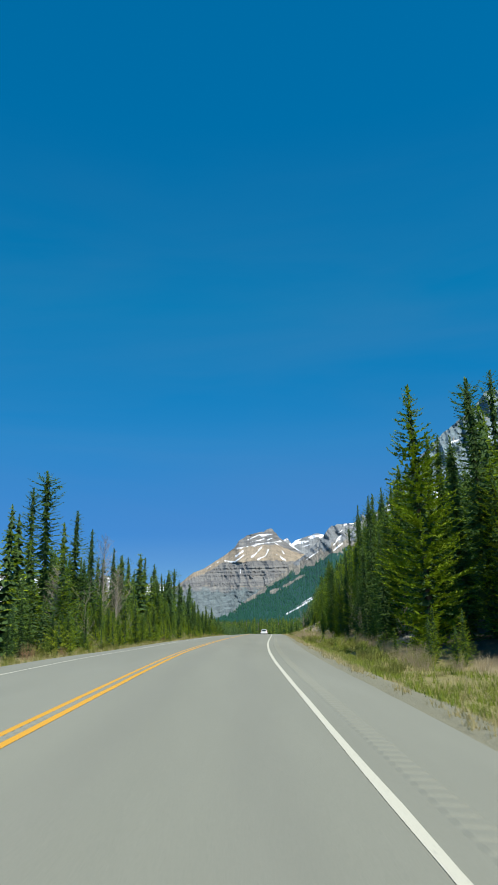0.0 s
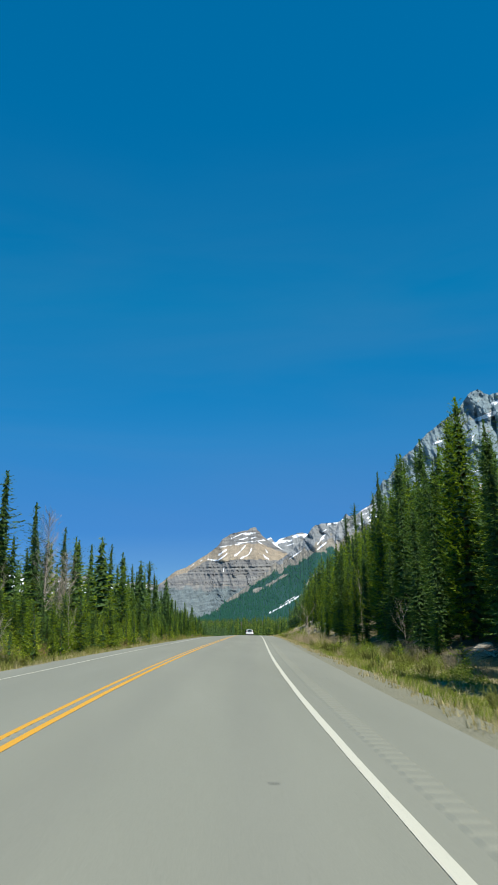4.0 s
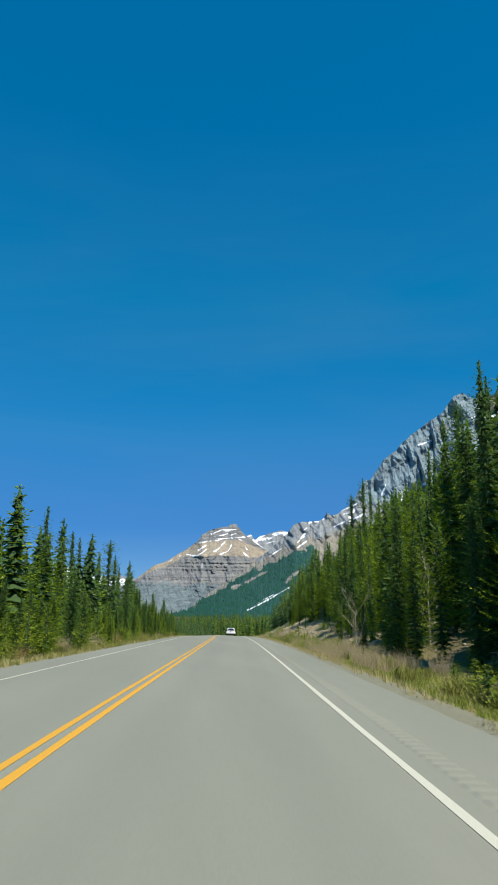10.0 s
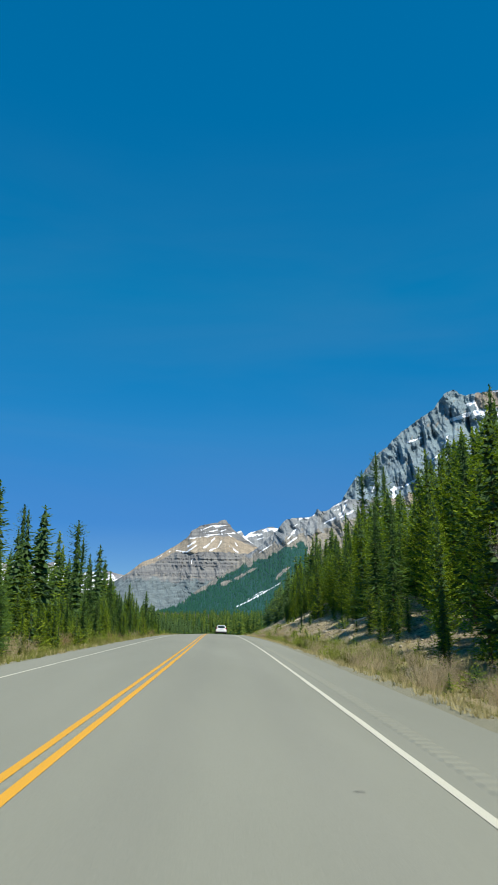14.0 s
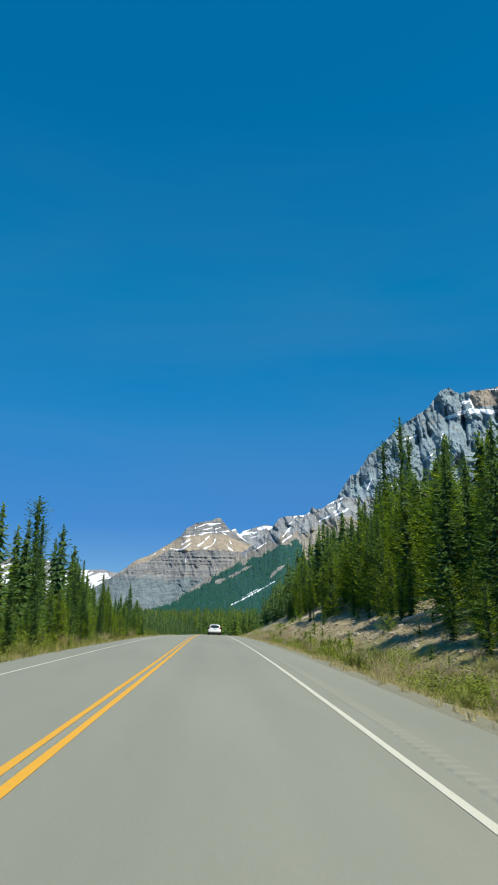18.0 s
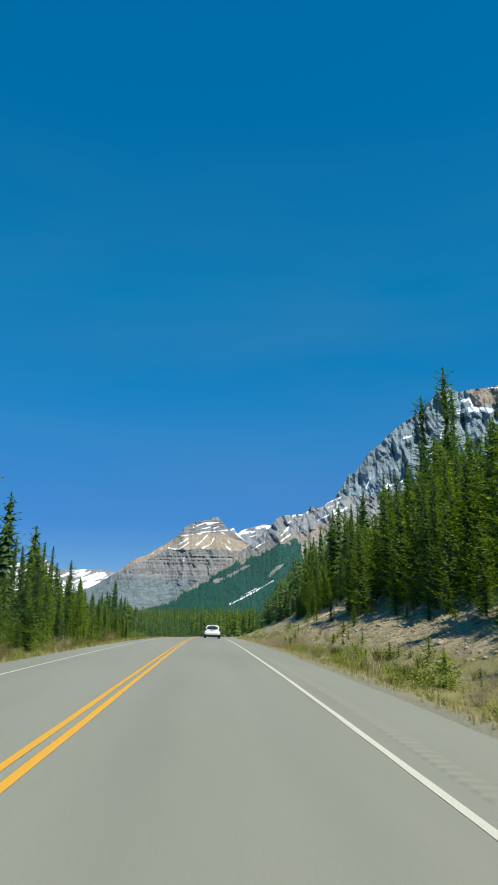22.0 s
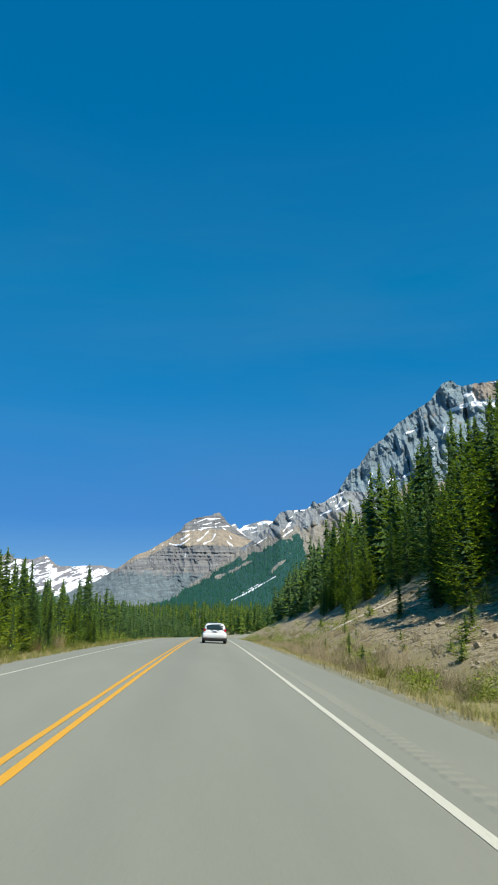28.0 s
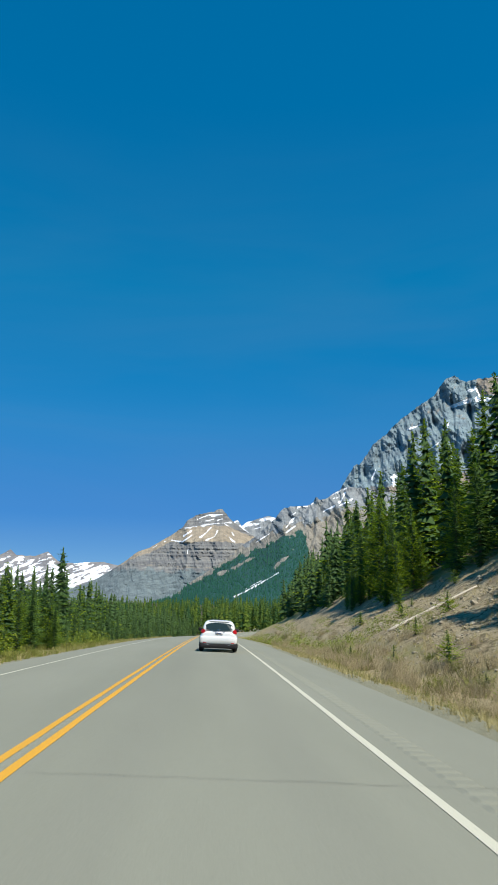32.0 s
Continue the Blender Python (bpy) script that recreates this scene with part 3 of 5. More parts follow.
ridge = mountain("wooded_ridge", "grey rock ridge with spruce forest on its lower slope",
         [(-5, -0.8), (-2, -0.3), (-0.11, 0.30), (1.78, 1.60), (4.02, 3.09), (5.15, 4.1), (6.51, 5.02), (8.12, 6.49), (8.5, 7.0), (8.81, 7.32), (9.74, 7.46), (10.9, 7.55), (11.2, 7.8), (11.36, 8.01), (11.45, 8.40), (11.52, 8.05), (11.6, 8.2), (11.69, 7.96), (12.28, 8.05), (12.98, 8.59), (13.96, 9.04), (15.5, 8.9), (18, 8.4), (24, 7.6), (30, 7.0)],
         -1.0, 1750, 3200, relief_c, paint_c, ROCK_C, 3, 380, 130, jag=0.09)

# The cliff: broken grey steps tinted haze blue, a snow ledge and a banded summit block.
SNOW_D = [(0.08, (15.98, 9.56), (16.32, 10.37)), (0.13, (17.57, 9.71), (18.43, 9.91)), (0.10, (17.68, 8.98), (17.96, 9.25)), (0.13, (18.8, 10.04), (19.62, 10.46)), (0.10, (19.0, 13.5), (20.2, 13.85)), (0.20, (22.7, 15.15), (24.1, 15.55)),
          (0.26, (24.6, 15.6), (26.4, 15.35), (28.6, 15.55), (31, 15.6)), (0.09, (24.5, 16.5), (24.8, 15.8)), (0.15, (17.7, 9.0), (17.8, 9.9)), (0.07, (26, 17.1), (28, 17.15)), (0.07, (20.6, 11.8), (21.4, 12.3)), (0.08, (22.0, 13.0), (22.3, 13.9))]


def relief_d(a, e, u, q):
    steps = lin([(0, 0), (0.25, 0.36), (0.45, 0.42), (0.55, 0.62), (0.75, 0.70), (0.84, 0.92), (1.0, 1.0)], u) - u
    bend = noise.fractal(Vector((q.x * 0.35, 0, q.z * 0.07)), 0.7, 2.1, 4)
    warp = noise.noise_vector(q * 0.5) * 0.5
    slab = Vector((q.x * 0.75 + q.z * 0.42, 0, q.z * 0.30 - q.x * 0.10)) + warp
    blocks = 95 * ribs(q.x * 0.30 + q.z * 0.20 + 1.3 * bend) + 30 * ribs(q.x * 0.95 + q.z * 0.55 + 2.4 * bend) + facets(Vector((q.x * 1.5 + q.z * 0.5, 2, q.z * 0.8)) + warp, 46) + facets(Vector((q.x * 4.2 + q.z * 1.4, 2, q.z * 3.0)), 15) - 60
    crags = noise.ridged_multi_fractal(slab, 0.75, 2.2, 6, 1.0, 2.0) - 1.1
    return 700 * steps + (blocks - 50 * crags) * (1 - 0.6 * step(0.8, 1.0, u)) - 16 * noise.fractal(q * 2.4, 0.8, 2.1, 3)


def paint_d(a, e, u, top, wob, q):
    cap = step(15.7, 16.0, e + 0.1 * wob) * step(24.3, 24.9, a)
    skirt = step(9.3, 8.2, e + 0.5 * wob - 0.15 * (a - 16))
    ledges = step(0.45, 0.7, noise.noise(Vector((q.x * 0.8, 4, q.z * 4.2 - q.x * 0.8)))) * step(9.0, 11.0, e)
    return max(streaks(SNOW_D, a, e, 0.4 * wob), 0.55 * ledges), step(5.6, 5.0, e + wob * 0.4), max(cap * 0.9, skirt, 0.5 * step(0.1, 0.6, wob)), 0.0


cliff = mountain("cliff_mountain", "steep grey rock wall tinted haze blue, with snow ledges",
         [(11.2, 4.5), (12.6, 7.2), (13.3, 8.5), (13.98, 9.77), (14.6, 10.7), (15.0, 10.8), (15.53, 11.39), (16.2, 12.4), (16.77, 12.86), (17.3, 13.2), (17.99, 13.91), (18.6, 14.4), (19.45, 14.97), (20.4, 15.6), (21.35, 16.16), (21.84, 16.93), (22.3, 17.35), (22.9, 17.52), (23.67, 17.02), (24.16, 17.09), (26.17, 17.2), (30, 17.6), (36, 16), (44, 14)],
         2.0, 2700, 3900, relief_d, paint_d, ROCK_D, 4, 480, 160, jag=0.12)


def paint_f(a, e, u, top, wob, q):
    slant = Vector((q.x * 0.8 + q.z * 0.7, 0, (q.z * 1.0 - q.x * 0.42) * 4.0))
    rib = noise.fractal(slant, 0.65, 2.2, 6)
    crest = step(0.35, 0.05, top - e + 0.35 * wob)
    return 1.0 - step(-0.02, 0.42, 1.1 * rib + 0.55 * crest + 0.22 * step(-8.8, -10.5, a) + 0.03 + 0.35 * step(1.0, 0.4, e)), step(0.55, 0.35, e + 0.2 * wob), 0.45 * crest, 0.0


def relief_f(a, e, u, q):
    slant = Vector((q.x * 0.5 + q.z * 0.4, 0, (q.z * 1.0 - q.x * 0.42) * 0.8))
    return 60 * noise.fractal(q * 0.3, 0.9, 2.0, 3) - 40 * (noise.ridged_multi_fractal(slant, 0.8, 2.2, 4, 1.0, 2.0) - 1.1)


mountain("snow_range", "snowfield mountain range beyond the valley forest",
         [(-40, 3.2), (-30, 4.0), (-22, 3.4), (-16, 3.6), (-13.42, 3.12), (-12.67, 3.57), (-12.23, 3.16), (-10.85, 3.11), (-9.91, 3.48), (-9.0, 2.68), (-7.84, 2.62), (-6.85, 2.73), (-5.5, 2.76), (-4.38, 2.51), (-2, 1.4), (0, 0.4)],
         -0.5, 3600, 4700, relief_f, paint_f, ROCK_F, 5, 420, 80)

# ---- trees ----
def conifer_parts(seed, h, r, whorl, per, fine, droop, bare=0.05, ragged=0.3, taper=0.8, size=0.34, thin=0.2, tuft=0.0, lift=0.35, core=0.5, tier=0.6, rays=11, gaps=0.08, club=0.0):
    """Trunk and crown of a conifer h metres tall: whorls of boughs that droop below and rise above, each set with many small sprays.
    fine: sprays a metre of bough; tuft: share of sprays that stand in upturned tufts; club: a thicker top."""
    rng = random.Random(seed)
    tv, tf = [], []
    sides, rings = 7, 8
    for i in range(rings):
        u = i / (rings - 1)
        rad = 0.010 * h * (1 - u) ** 0.9 + 0.008
        for k in range(sides):
            w = 2 * math.pi * k / sides
            tv.append((rad * math.cos(w) + 0.03 * math.sin(u * 7 + seed), rad * math.sin(w) + 0.03 * math.sin(u * 5 + 2 * seed), u * h * 0.98 - 0.35 * (i == 0)))
    for i in range(rings - 1):
        for k in range(sides):
            a, b = i * sides + k, i * sides + (k + 1) % sides
            tf.append((a, b, b + sides, a + sides))
    cv, cf = [], []

    def spray(px, py, pz, dx, dy, dz, length, wide, tilt):
        """A slim leaf-shaped blade from p along d, turned by tilt about its length."""
        q = math.hypot(dx, dy) or 1e-5
        sx, sy = -dy / q, dx / q
        c, n = math.cos(tilt) * wide, math.sin(tilt) * wide
        ox, oy, oz = sx * c - dx * dz * n / q, sy * c - dy * dz * n / q, q * n
        i = len(cv)
        m = 0.42 * length
        cv.extend([(px, py, pz), (px + dx * m + ox, py + dy * m + oy, pz + dz * m + oz), (px + dx * length, py + dy * length, pz + dz * length), (px + dx * m - ox, py + dy * m - oy, pz + dz * m - oz)])
        cf.extend([(i, i + 1, i + 2), (i, i + 2, i + 3)])

    def spread(u, w):
        """How far the crown reaches at the height u and bearing w."""
        body = (1 - u) ** taper * min(1.0, 0.45 + (u - bare) * 3.5) + 0.03
        body += club * math.exp(-((u - 0.88) / 0.07) ** 2) * 0.25
        n = noise.noise(Vector((math.cos(w) * 1.1 + seed * 3.7, math.sin(w) * 1.1, u * h * 0.42)))
        ring = noise.noise(Vector((seed * 1.3, 5.0, u * h * 0.8)))
        return r * body * max(0.3, 1 + ragged * (1.5 * n + 0.9 * ring))

    z = bare * h
    while z < h * 0.975:
        u = z / h
        turn = rng.random() * 6.28
        m = max(4, round(per * (0.7 + 0.3 * (1 - u))))
        for b in range(m):
            if rng.random() < gaps:
                continue
            w = turn + 6.283 * b / m + rng.uniform(-0.45, 0.45)
            L = spread(u, w) * rng.uniform(0.7, 1.12)
            rise = -droop * (1 - 1.7 * u) + rng.uniform(-0.16, 0.16)
            z0 = z + rng.uniform(-0.5, 0.5) * whorl
            cw, sw = math.cos(w), math.sin(w)
            nb = max(5, round(fine * L)) if fine > 3 else round(fine * L)
            for q in range(nb):
                v = 0.12 + 0.88 * (q + rng.random()) / nb
                x, y, zz = cw * L * v, sw * L * v, z0 + rise * L * v + lift * L * v * v * 0.6
                ln = size * rng.uniform(0.65, 1.25) * (1.15 - 0.45 * v) * min(1.0, 0.4 + 0.6 * L)
                if rng.random() < tuft:
                    ww = w + rng.uniform(-1.5, 1.5)
                    up = rng.uniform(-0.1, 1.4)
                else:
                    ww = w + (-1 if q % 2 else 1) * rng.uniform(0.2, 1.15) * (1.1 - 0.6 * v)
                    up = rise * 0.7 + 0.5 * lift * v + rng.uniform(-0.45, 0.25)
                k = 1 / math.sqrt(1 + up * up)
                spray(x, y, zz, math.cos(ww) * k, math.sin(ww) * k, up * k, ln, ln * thin * rng.uniform(0.7, 1.3), rng.uniform(-0.9, 0.9))
        z += whorl * rng.uniform(0.7, 1.3) * (1.0 - 0.35 * u)
    # The heart of the crown: small ragged skirts close to the trunk, for a painted-shade colour.
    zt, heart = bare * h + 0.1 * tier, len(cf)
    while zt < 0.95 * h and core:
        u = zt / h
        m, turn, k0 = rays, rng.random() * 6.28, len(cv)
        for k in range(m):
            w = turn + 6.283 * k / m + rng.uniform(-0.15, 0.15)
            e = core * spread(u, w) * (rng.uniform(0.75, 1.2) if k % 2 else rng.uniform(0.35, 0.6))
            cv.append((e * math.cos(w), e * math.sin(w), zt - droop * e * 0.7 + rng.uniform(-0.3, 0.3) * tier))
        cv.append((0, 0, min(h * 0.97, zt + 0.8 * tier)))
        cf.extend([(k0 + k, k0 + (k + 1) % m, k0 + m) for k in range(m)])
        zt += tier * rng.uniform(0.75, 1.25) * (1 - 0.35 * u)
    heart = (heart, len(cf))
    for k in range(14 if fine > 3 else 3):
        w = k * 2.4
        zz = h * (0.94 + 0.004 * k)
        spray(0, 0, zz, 0.45 * math.cos(w), 0.45 * math.sin(w), 0.89, 0.018 * h, 0.0045 * h, w)
    return (tv, tf), (cv, cf, heart)


def conifer(name, label, seed, h, r, mat, group="roadside conifers", **kw):
    """A conifer to be copied to its places."""
    base = tagged(new(name), label, "tree", group)
    (tv, tf), (cv, cf, heart) = conifer_parts(seed, h, r, **kw)
    attach("trunk", mesh("trunk", tv, tf, [BARK], True), base)
    crown = mesh("crown", cv, cf, [mat, CROWN_SHADE])
    # The heart faces take the dark painted-shade colour.
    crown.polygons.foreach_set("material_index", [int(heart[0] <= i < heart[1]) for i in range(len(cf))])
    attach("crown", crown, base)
    base["tall"] = h
    return base


SPR = "dark green pointed spruce on the forest edge"
near_spruce = [conifer("spruce", SPR, 11 + i, 14.0, r, SPRUCE, whorl=0.36, per=7, fine=10, droop=dr, bare=0.02, ragged=g, taper=tp, size=0.31, thin=0.17, core=0.38, tier=0.5, rays=15, gaps=0.06, club=cl)
               for i, (r, dr, g, tp, cl) in enumerate(((2.1, 0.5, 0.25, 0.85, 0.2), (2.4, 0.42, 0.3, 0.75, 0.0), (1.8, 0.55, 0.4, 0.65, 0.5), (2.6, 0.45, 0.3, 0.9, 0.0)))]
near_pine = [conifer("pine", "bright green pine with tufted boughs at the forest edge", 31 + i, 14.0, r, PINE, whorl=0.38, per=7, fine=8.5, droop=dr, bare=0.03, ragged=0.4, taper=tp, tuft=0.4, lift=0.7, size=0.31, thin=0.19, core=0.44, tier=0.5)
             for i, (r, dr, tp) in enumerate(((2.3, 0.22, 0.62), (2.7, 0.12, 0.7), (2.0, 0.25, 0.55)))]
thin_spruce = [conifer("spruce", "tall slim ragged spruce with short uneven boughs", 41 + i, 16.0, r, SPRUCE, whorl=0.34, per=7, fine=13, droop=0.5, bare=0.06, ragged=0.42, taper=tp, size=0.30, thin=0.18, core=0.30, rays=15, gaps=0.08, club=0.7)
               for i, (r, tp) in enumerate(((1.75, 0.45), (2.1, 0.55)))]
small_fir = [conifer("young_fir", "small yellow-green young fir on the grassy verge", 51 + i, 2.0, r, YOUNG, "young firs on the verge", whorl=0.15, per=6, fine=20, droop=0.05, bare=0.03, ragged=0.45, taper=0.7, tuft=0.4, lift=0.7, size=0.2, thin=0.2, core=0.3, tier=0.3, rays=7, gaps=0.15)
             for i, r in enumerate((0.95, 0.8))]
close_pine = [conifer("pine", "tall open pine with upturned tufted boughs beside the road", 37 + i, 14.0, r, PINE, whorl=0.36, per=7, fine=36, droop=dr, bare=0.05, ragged=0.24, taper=tp, tuft=0.75, lift=0.6, size=0.24, thin=0.2, core=0.26, tier=0.4, rays=14, gaps=0.10)
              for i, (r, dr, tp) in enumerate(((2.5, 0.08, 0.72), (2.6, 0.14, 0.8)))]
dense_spruce = [conifer("spruce", "dense dark spruce with boughs down to the ground", 71 + i, 14.0, r, SPRUCE, whorl=0.30, per=8, fine=15, droop=dr, bare=0.02, ragged=0.3, taper=tp, size=0.25, thin=0.15, core=0.48, tier=0.4, rays=16, gaps=0.05, club=cl)
                for i, (r, dr, tp, cl) in enumerate(((2.3, 0.5, 0.8, 0.2), (2.0, 0.42, 0.65, 0.5)))]
dense_pine = [conifer("pine", "green pine with fine tufted boughs at the forest edge", 75, 14.0, 2.4, PINE, whorl=0.32, per=8, fine=16, droop=0.2, bare=0.03, ragged=0.38, taper=0.65, tuft=0.35, lift=0.7, size=0.25, thin=0.16, core=0.46, tier=0.45, rays=14)]
templates = dense_spruce + dense_pine + close_pine + near_spruce + near_pine + thin_spruce + small_fir


def spot(template_tall, s, d, h, fat, sink):
    rng = random.Random(round(s * 131 + d * 977))
    p = on_ground(s, d, -sink)
    k = h / template_tall
    w = fat * (0.6 * k + 0.4 * min(k, 1.0)) * rng.uniform(0.9, 1.15)
    return Matrix.Translation(p) @ pose(0, 0, 0, rng.uniform(-1.5, 1.5), rng.uniform(-1.5, 1.5), rng.uniform(0, 360)) @ Matrix.Diagonal((w, w, k, 1))


def plant(template, s, d, h, fat=1.0, sink=0.05):
    return copy_thing(template, spot(template["tall"], s, d, h, fat, sink))


class Wood:
    """Trees too far off to tell apart, gathered into one mesh."""

    def __init__(self, heart=None):
        self.v, self.f, self.k, self.n, self.tone, self.heart = [], [], [], 0, [], heart

    def add(self, shape, m, k=0):
        v, f = shape[:2]
        a = np.array(m)
        self.v.append(v @ a[:3, :3].T + a[:3, 3])
        self.f.append(f + self.n)
        self.k.append(np.full(len(f), k, dtype=np.int32))
        if self.heart is not None and len(shape) > 2:
            self.k[-1][shape[2][0]:shape[2][1]] = self.heart
        self.n += len(v)
        self.tone.append(np.full(len(v), (len(self.v) * 0.618) % 1.0, dtype=np.float32))

    def build(self, name, label, category, mats, parent=None):
        v, f = np.concatenate(self.v), np.concatenate(self.f)
        me = bpy.data.meshes.new(name)
        me.vertices.add(len(v))
        me.vertices.foreach_set("co", v.astype(np.float32).ravel())
        me.loops.add(f.size)
        me.loops.foreach_set("vertex_index", f.astype(np.int32).ravel())
        me.polygons.add(len(f))
        me.polygons.foreach_set("loop_start", np.arange(0, f.size, 3, dtype=np.int32))
        for m in mats:
            me.materials.append(m)
        me.polygons.foreach_set("material_index", np.concatenate(self.k))
        me.update(calc_edges=True)
        me.attributes.new("tone", "FLOAT", "POINT").data.foreach_set("value", np.concatenate(self.tone))
        me.validate()
        return tagged(new(name, me), label, category, kind="stuff")


def arrays(vf):
    return np.array([tuple(p) for p in vf[0]]), np.array(vf[1]), vf[2]


mid_shapes = [arrays(conifer_parts(61 + i, 12.0, r, whorl=0.75, per=5, fine=3.1, droop=0.5, bare=0.02, size=0.62, thin=0.17, tier=0.8, rays=10, core=0.7, taper=tp, ragged=0.3)[1]) for i, (r, tp) in enumerate(((2.0, 1.0), (2.4, 0.95), (1.7, 0.85), (2.5, 1.1)))]
fine_shapes = [arrays(conifer_parts(161 + i, 12.0, r, whorl=0.5, per=6, fine=4.6, droop=0.45, bare=0.02, size=0.50, thin=0.17, tier=0.7, rays=10, core=0.68, taper=tp, ragged=0.32, tuft=0.1)[1]) for i, (r, tp) in enumerate(((2.0, 1.0), (2.3, 0.85), (1.7, 0.75), (2.5, 1.1)))]
far_shapes = [arrays(conifer_parts(81 + i, 12.0, r, whorl=1.3, per=4, fine=2.0, droop=0.4, bare=0.02, size=0.9, thin=0.2, tier=1.0, rays=9, core=0.8, taper=1.0, ragged=0.3)[1]) for i, r in enumerate((2.1, 2.5, 1.8))]
tiny_shapes = [arrays(conifer_parts(91 + i, 12.0, r, whorl=3.0, per=4, fine=0.0, droop=0.6, bare=0.02, size=1.0, thin=0.3, tier=1.15, rays=8, core=1.0, taper=0.85, ragged=0.4)[1]) for i, r in enumerate((1.7, 2.0, 1.4))]

slope_shape = (np.array([(math.cos(a * 1.2566), math.sin(a * 1.2566), 0.0) for a in range(5)] + [(0, 0, 1.0)]), np.array([(a, (a + 1) % 5, 5) for a in range(5)]))
pick = random.Random(5)
# Trees that stand out: along, across, height, kind.
LANDMARKS = [(36, 10.0, 14.3, "c0"), (48.5, 18.0, 17.3, "t0"), (46, 16.2, 16.2, "t1"), (42, 11.6, 11, "d2"), (47, 12.0, 12, "d0"), (39.5, 12.8, 11.5, "d1"),
             (89, 21.4, 18.8, "t0"), (105, 21.7, 18.4, "s2"), (107, 19.5, 15.5, "s0"), (115, 22.3, 18.6, "t1"), (117, 19.5, 15.0, "s2"),
             (175.5, 24.4, 20.9, "t0"), (178, 22.5, 19.1, "t1"), (173, 20.5, 13.8, "s1"), (180, 26.5, 18.6, "s2"),
             (71.4, -20.7, 18.0, "t1"), (76.7, -24.3, 17.5, "t0"), (73, -18.5, 14.0, "s1"), (87.3, -20.2, 14.0, "s0"), (91, -18.5, 12.0, "s3"), (122.3, -19.9, 14.0, "s3"), (123.4, -22.9, 14.3, "s1"), (118.4, -23.6, 11.6, "s2"),
             (121, -17.5, 10.5, "p0"), (143, -21.2, 14.2, "s2"), (145, -19.5, 12.0, "s0"), (168.1, -20.7, 16.4, "t1"), (164, -19.0, 13.2, "t0"), (169, -17.5, 9.5, "s1"), (192.5, -19.4, 11.2, "s3"), (192.1, -21.3, 11.6, "s1"), (189, -18.5, 9.0, "p1"),
             (105, -20.0, 12.5, "s2"), (108, -18.0, 10.0, "s0"),
             (178, 15.4, 11.0, "s0"), (181.5, 14.8, 8.5, "s3"), (183.5, 15.8, 12.0, "s1")]
kinds = {"s": near_spruce, "p": near_pine, "t": thin_spruce, "c": close_pine, "d": dense_spruce + dense_pine}
for s, d, h, key in LANDMARKS:
    plant(kinds[key[0]][int(key[1])], s, d, h, 1.3 if d < 0 else 1.0)
for s, d, h, key, fat in ((31, 8.6, 2.2, "p0", 1.4), (33, 9.3, 2.6, "p1", 1.3), (30, 9.8, 2.4, "p0", 1.3), (35.5, 8.0, 1.6, "p1", 1.5), (28, 8.9, 1.7, "p0", 1.5), (52, 9.4, 2.0, "p1", 1.4), (173, -16.2, 8.8, "p1", 1.5), (171, -14.8, 6.0, "p0", 1.4), (184.5, 13.3, 2.9, "s3", 1.6), (206.4, 13.8, 2.0, "p0", 1.4), (213, 15.5, 5.5, "p1", 1.1), (221, 16.5, 7.5, "p0", 1.1), (228, 17.5, 11.5, "p1", 1.05), (169.0, 12.7, 2.0, "p1", 1.5), (152.5, 14.4, 2.5, "s1", 1.5), (236, 16.0, 5.0, "s0", 1.2)):
    plant(kinds[key[0]][int(key[1])], s, d, h, fat)
for _ in range(34):
    q = pick.uniform(95, 245)
    plant(pick.choice(near_pine), q, forest_foot(q) - pick.uniform(0.2, 2.0), pick.uniform(1.6, 4.8), 1.3)
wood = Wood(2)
# Right-hand hillside.
for s in np.arange(30, 420, 2.1):
    edge = forest_foot(s) + 0.3
    for row in range(7):
        d = edge + row * 3.1 + pick.uniform(-1.3, 1.3)
        q = s + pick.uniform(-1.1, 1.1)
        if pick.random() < 0.22 or (q < 50 and row == 0):
            continue
        h = pick.uniform(9, 15) * (1.0 if row else 0.68) + step(180, 200, q) * pick.uniform(-1.8, 1.9) - 0.2 * step(140, 175, q) * min(max(d - 16.5, 0.0), 14.0)
        if row < 3 and 95 < q < 165:
            h = min(h, 10.5 + 0.8 * row)
        if row < 2 and q < 92:
            plant(pick.choice(dense_spruce * 2 + dense_pine), q, d, h)
        elif (row < 2 and q < 190) or (row < 1 and q < 240):
            plant(pick.choice(near_spruce * 2 + near_pine * 5), q, d, h, 1.0 + 0.3 * step(95, 140, q))
        else:
            wood.add(pick.choice(fine_shapes if q < 240 and row < 3 else mid_shapes if q < 275 and row < 4 else far_shapes), spot(12.0, q, d, h, 1.1 + 0.2 * step(95, 140, q), 0.1), pick.choice((0, 1, 1)))
# Left-hand wood.
for s in np.arange(42, 420, 2.0):
    for row in range(7):
        d = -(14.5 + row * 3.4 + pick.uniform(-1.4, 1.4))
        q = s + pick.uniform(-1.0, 1.0)
        if pick.random() < 0.25:
            continue
        h = (4.5 + (9.5 - 3.5 * step(180, 205, q)) * pick.random() ** 1.8) * (0.62 if row == 0 else 1.0) * (1.0 - 0.06 * step(120, 165, q) + 0.08 * step(185, 205, q))
        if row < 1 and q < 200:
            plant(pick.choice(near_spruce + near_pine), q, d, h, 1.3)
        else:
            wood.add(pick.choice(fine_shapes if q < 240 and row < 3 else mid_shapes if q < 275 and row < 5 else far_shapes), spot(12.0, q, d, h, 1.25, 0.1), pick.choice((0, 0, 1)))
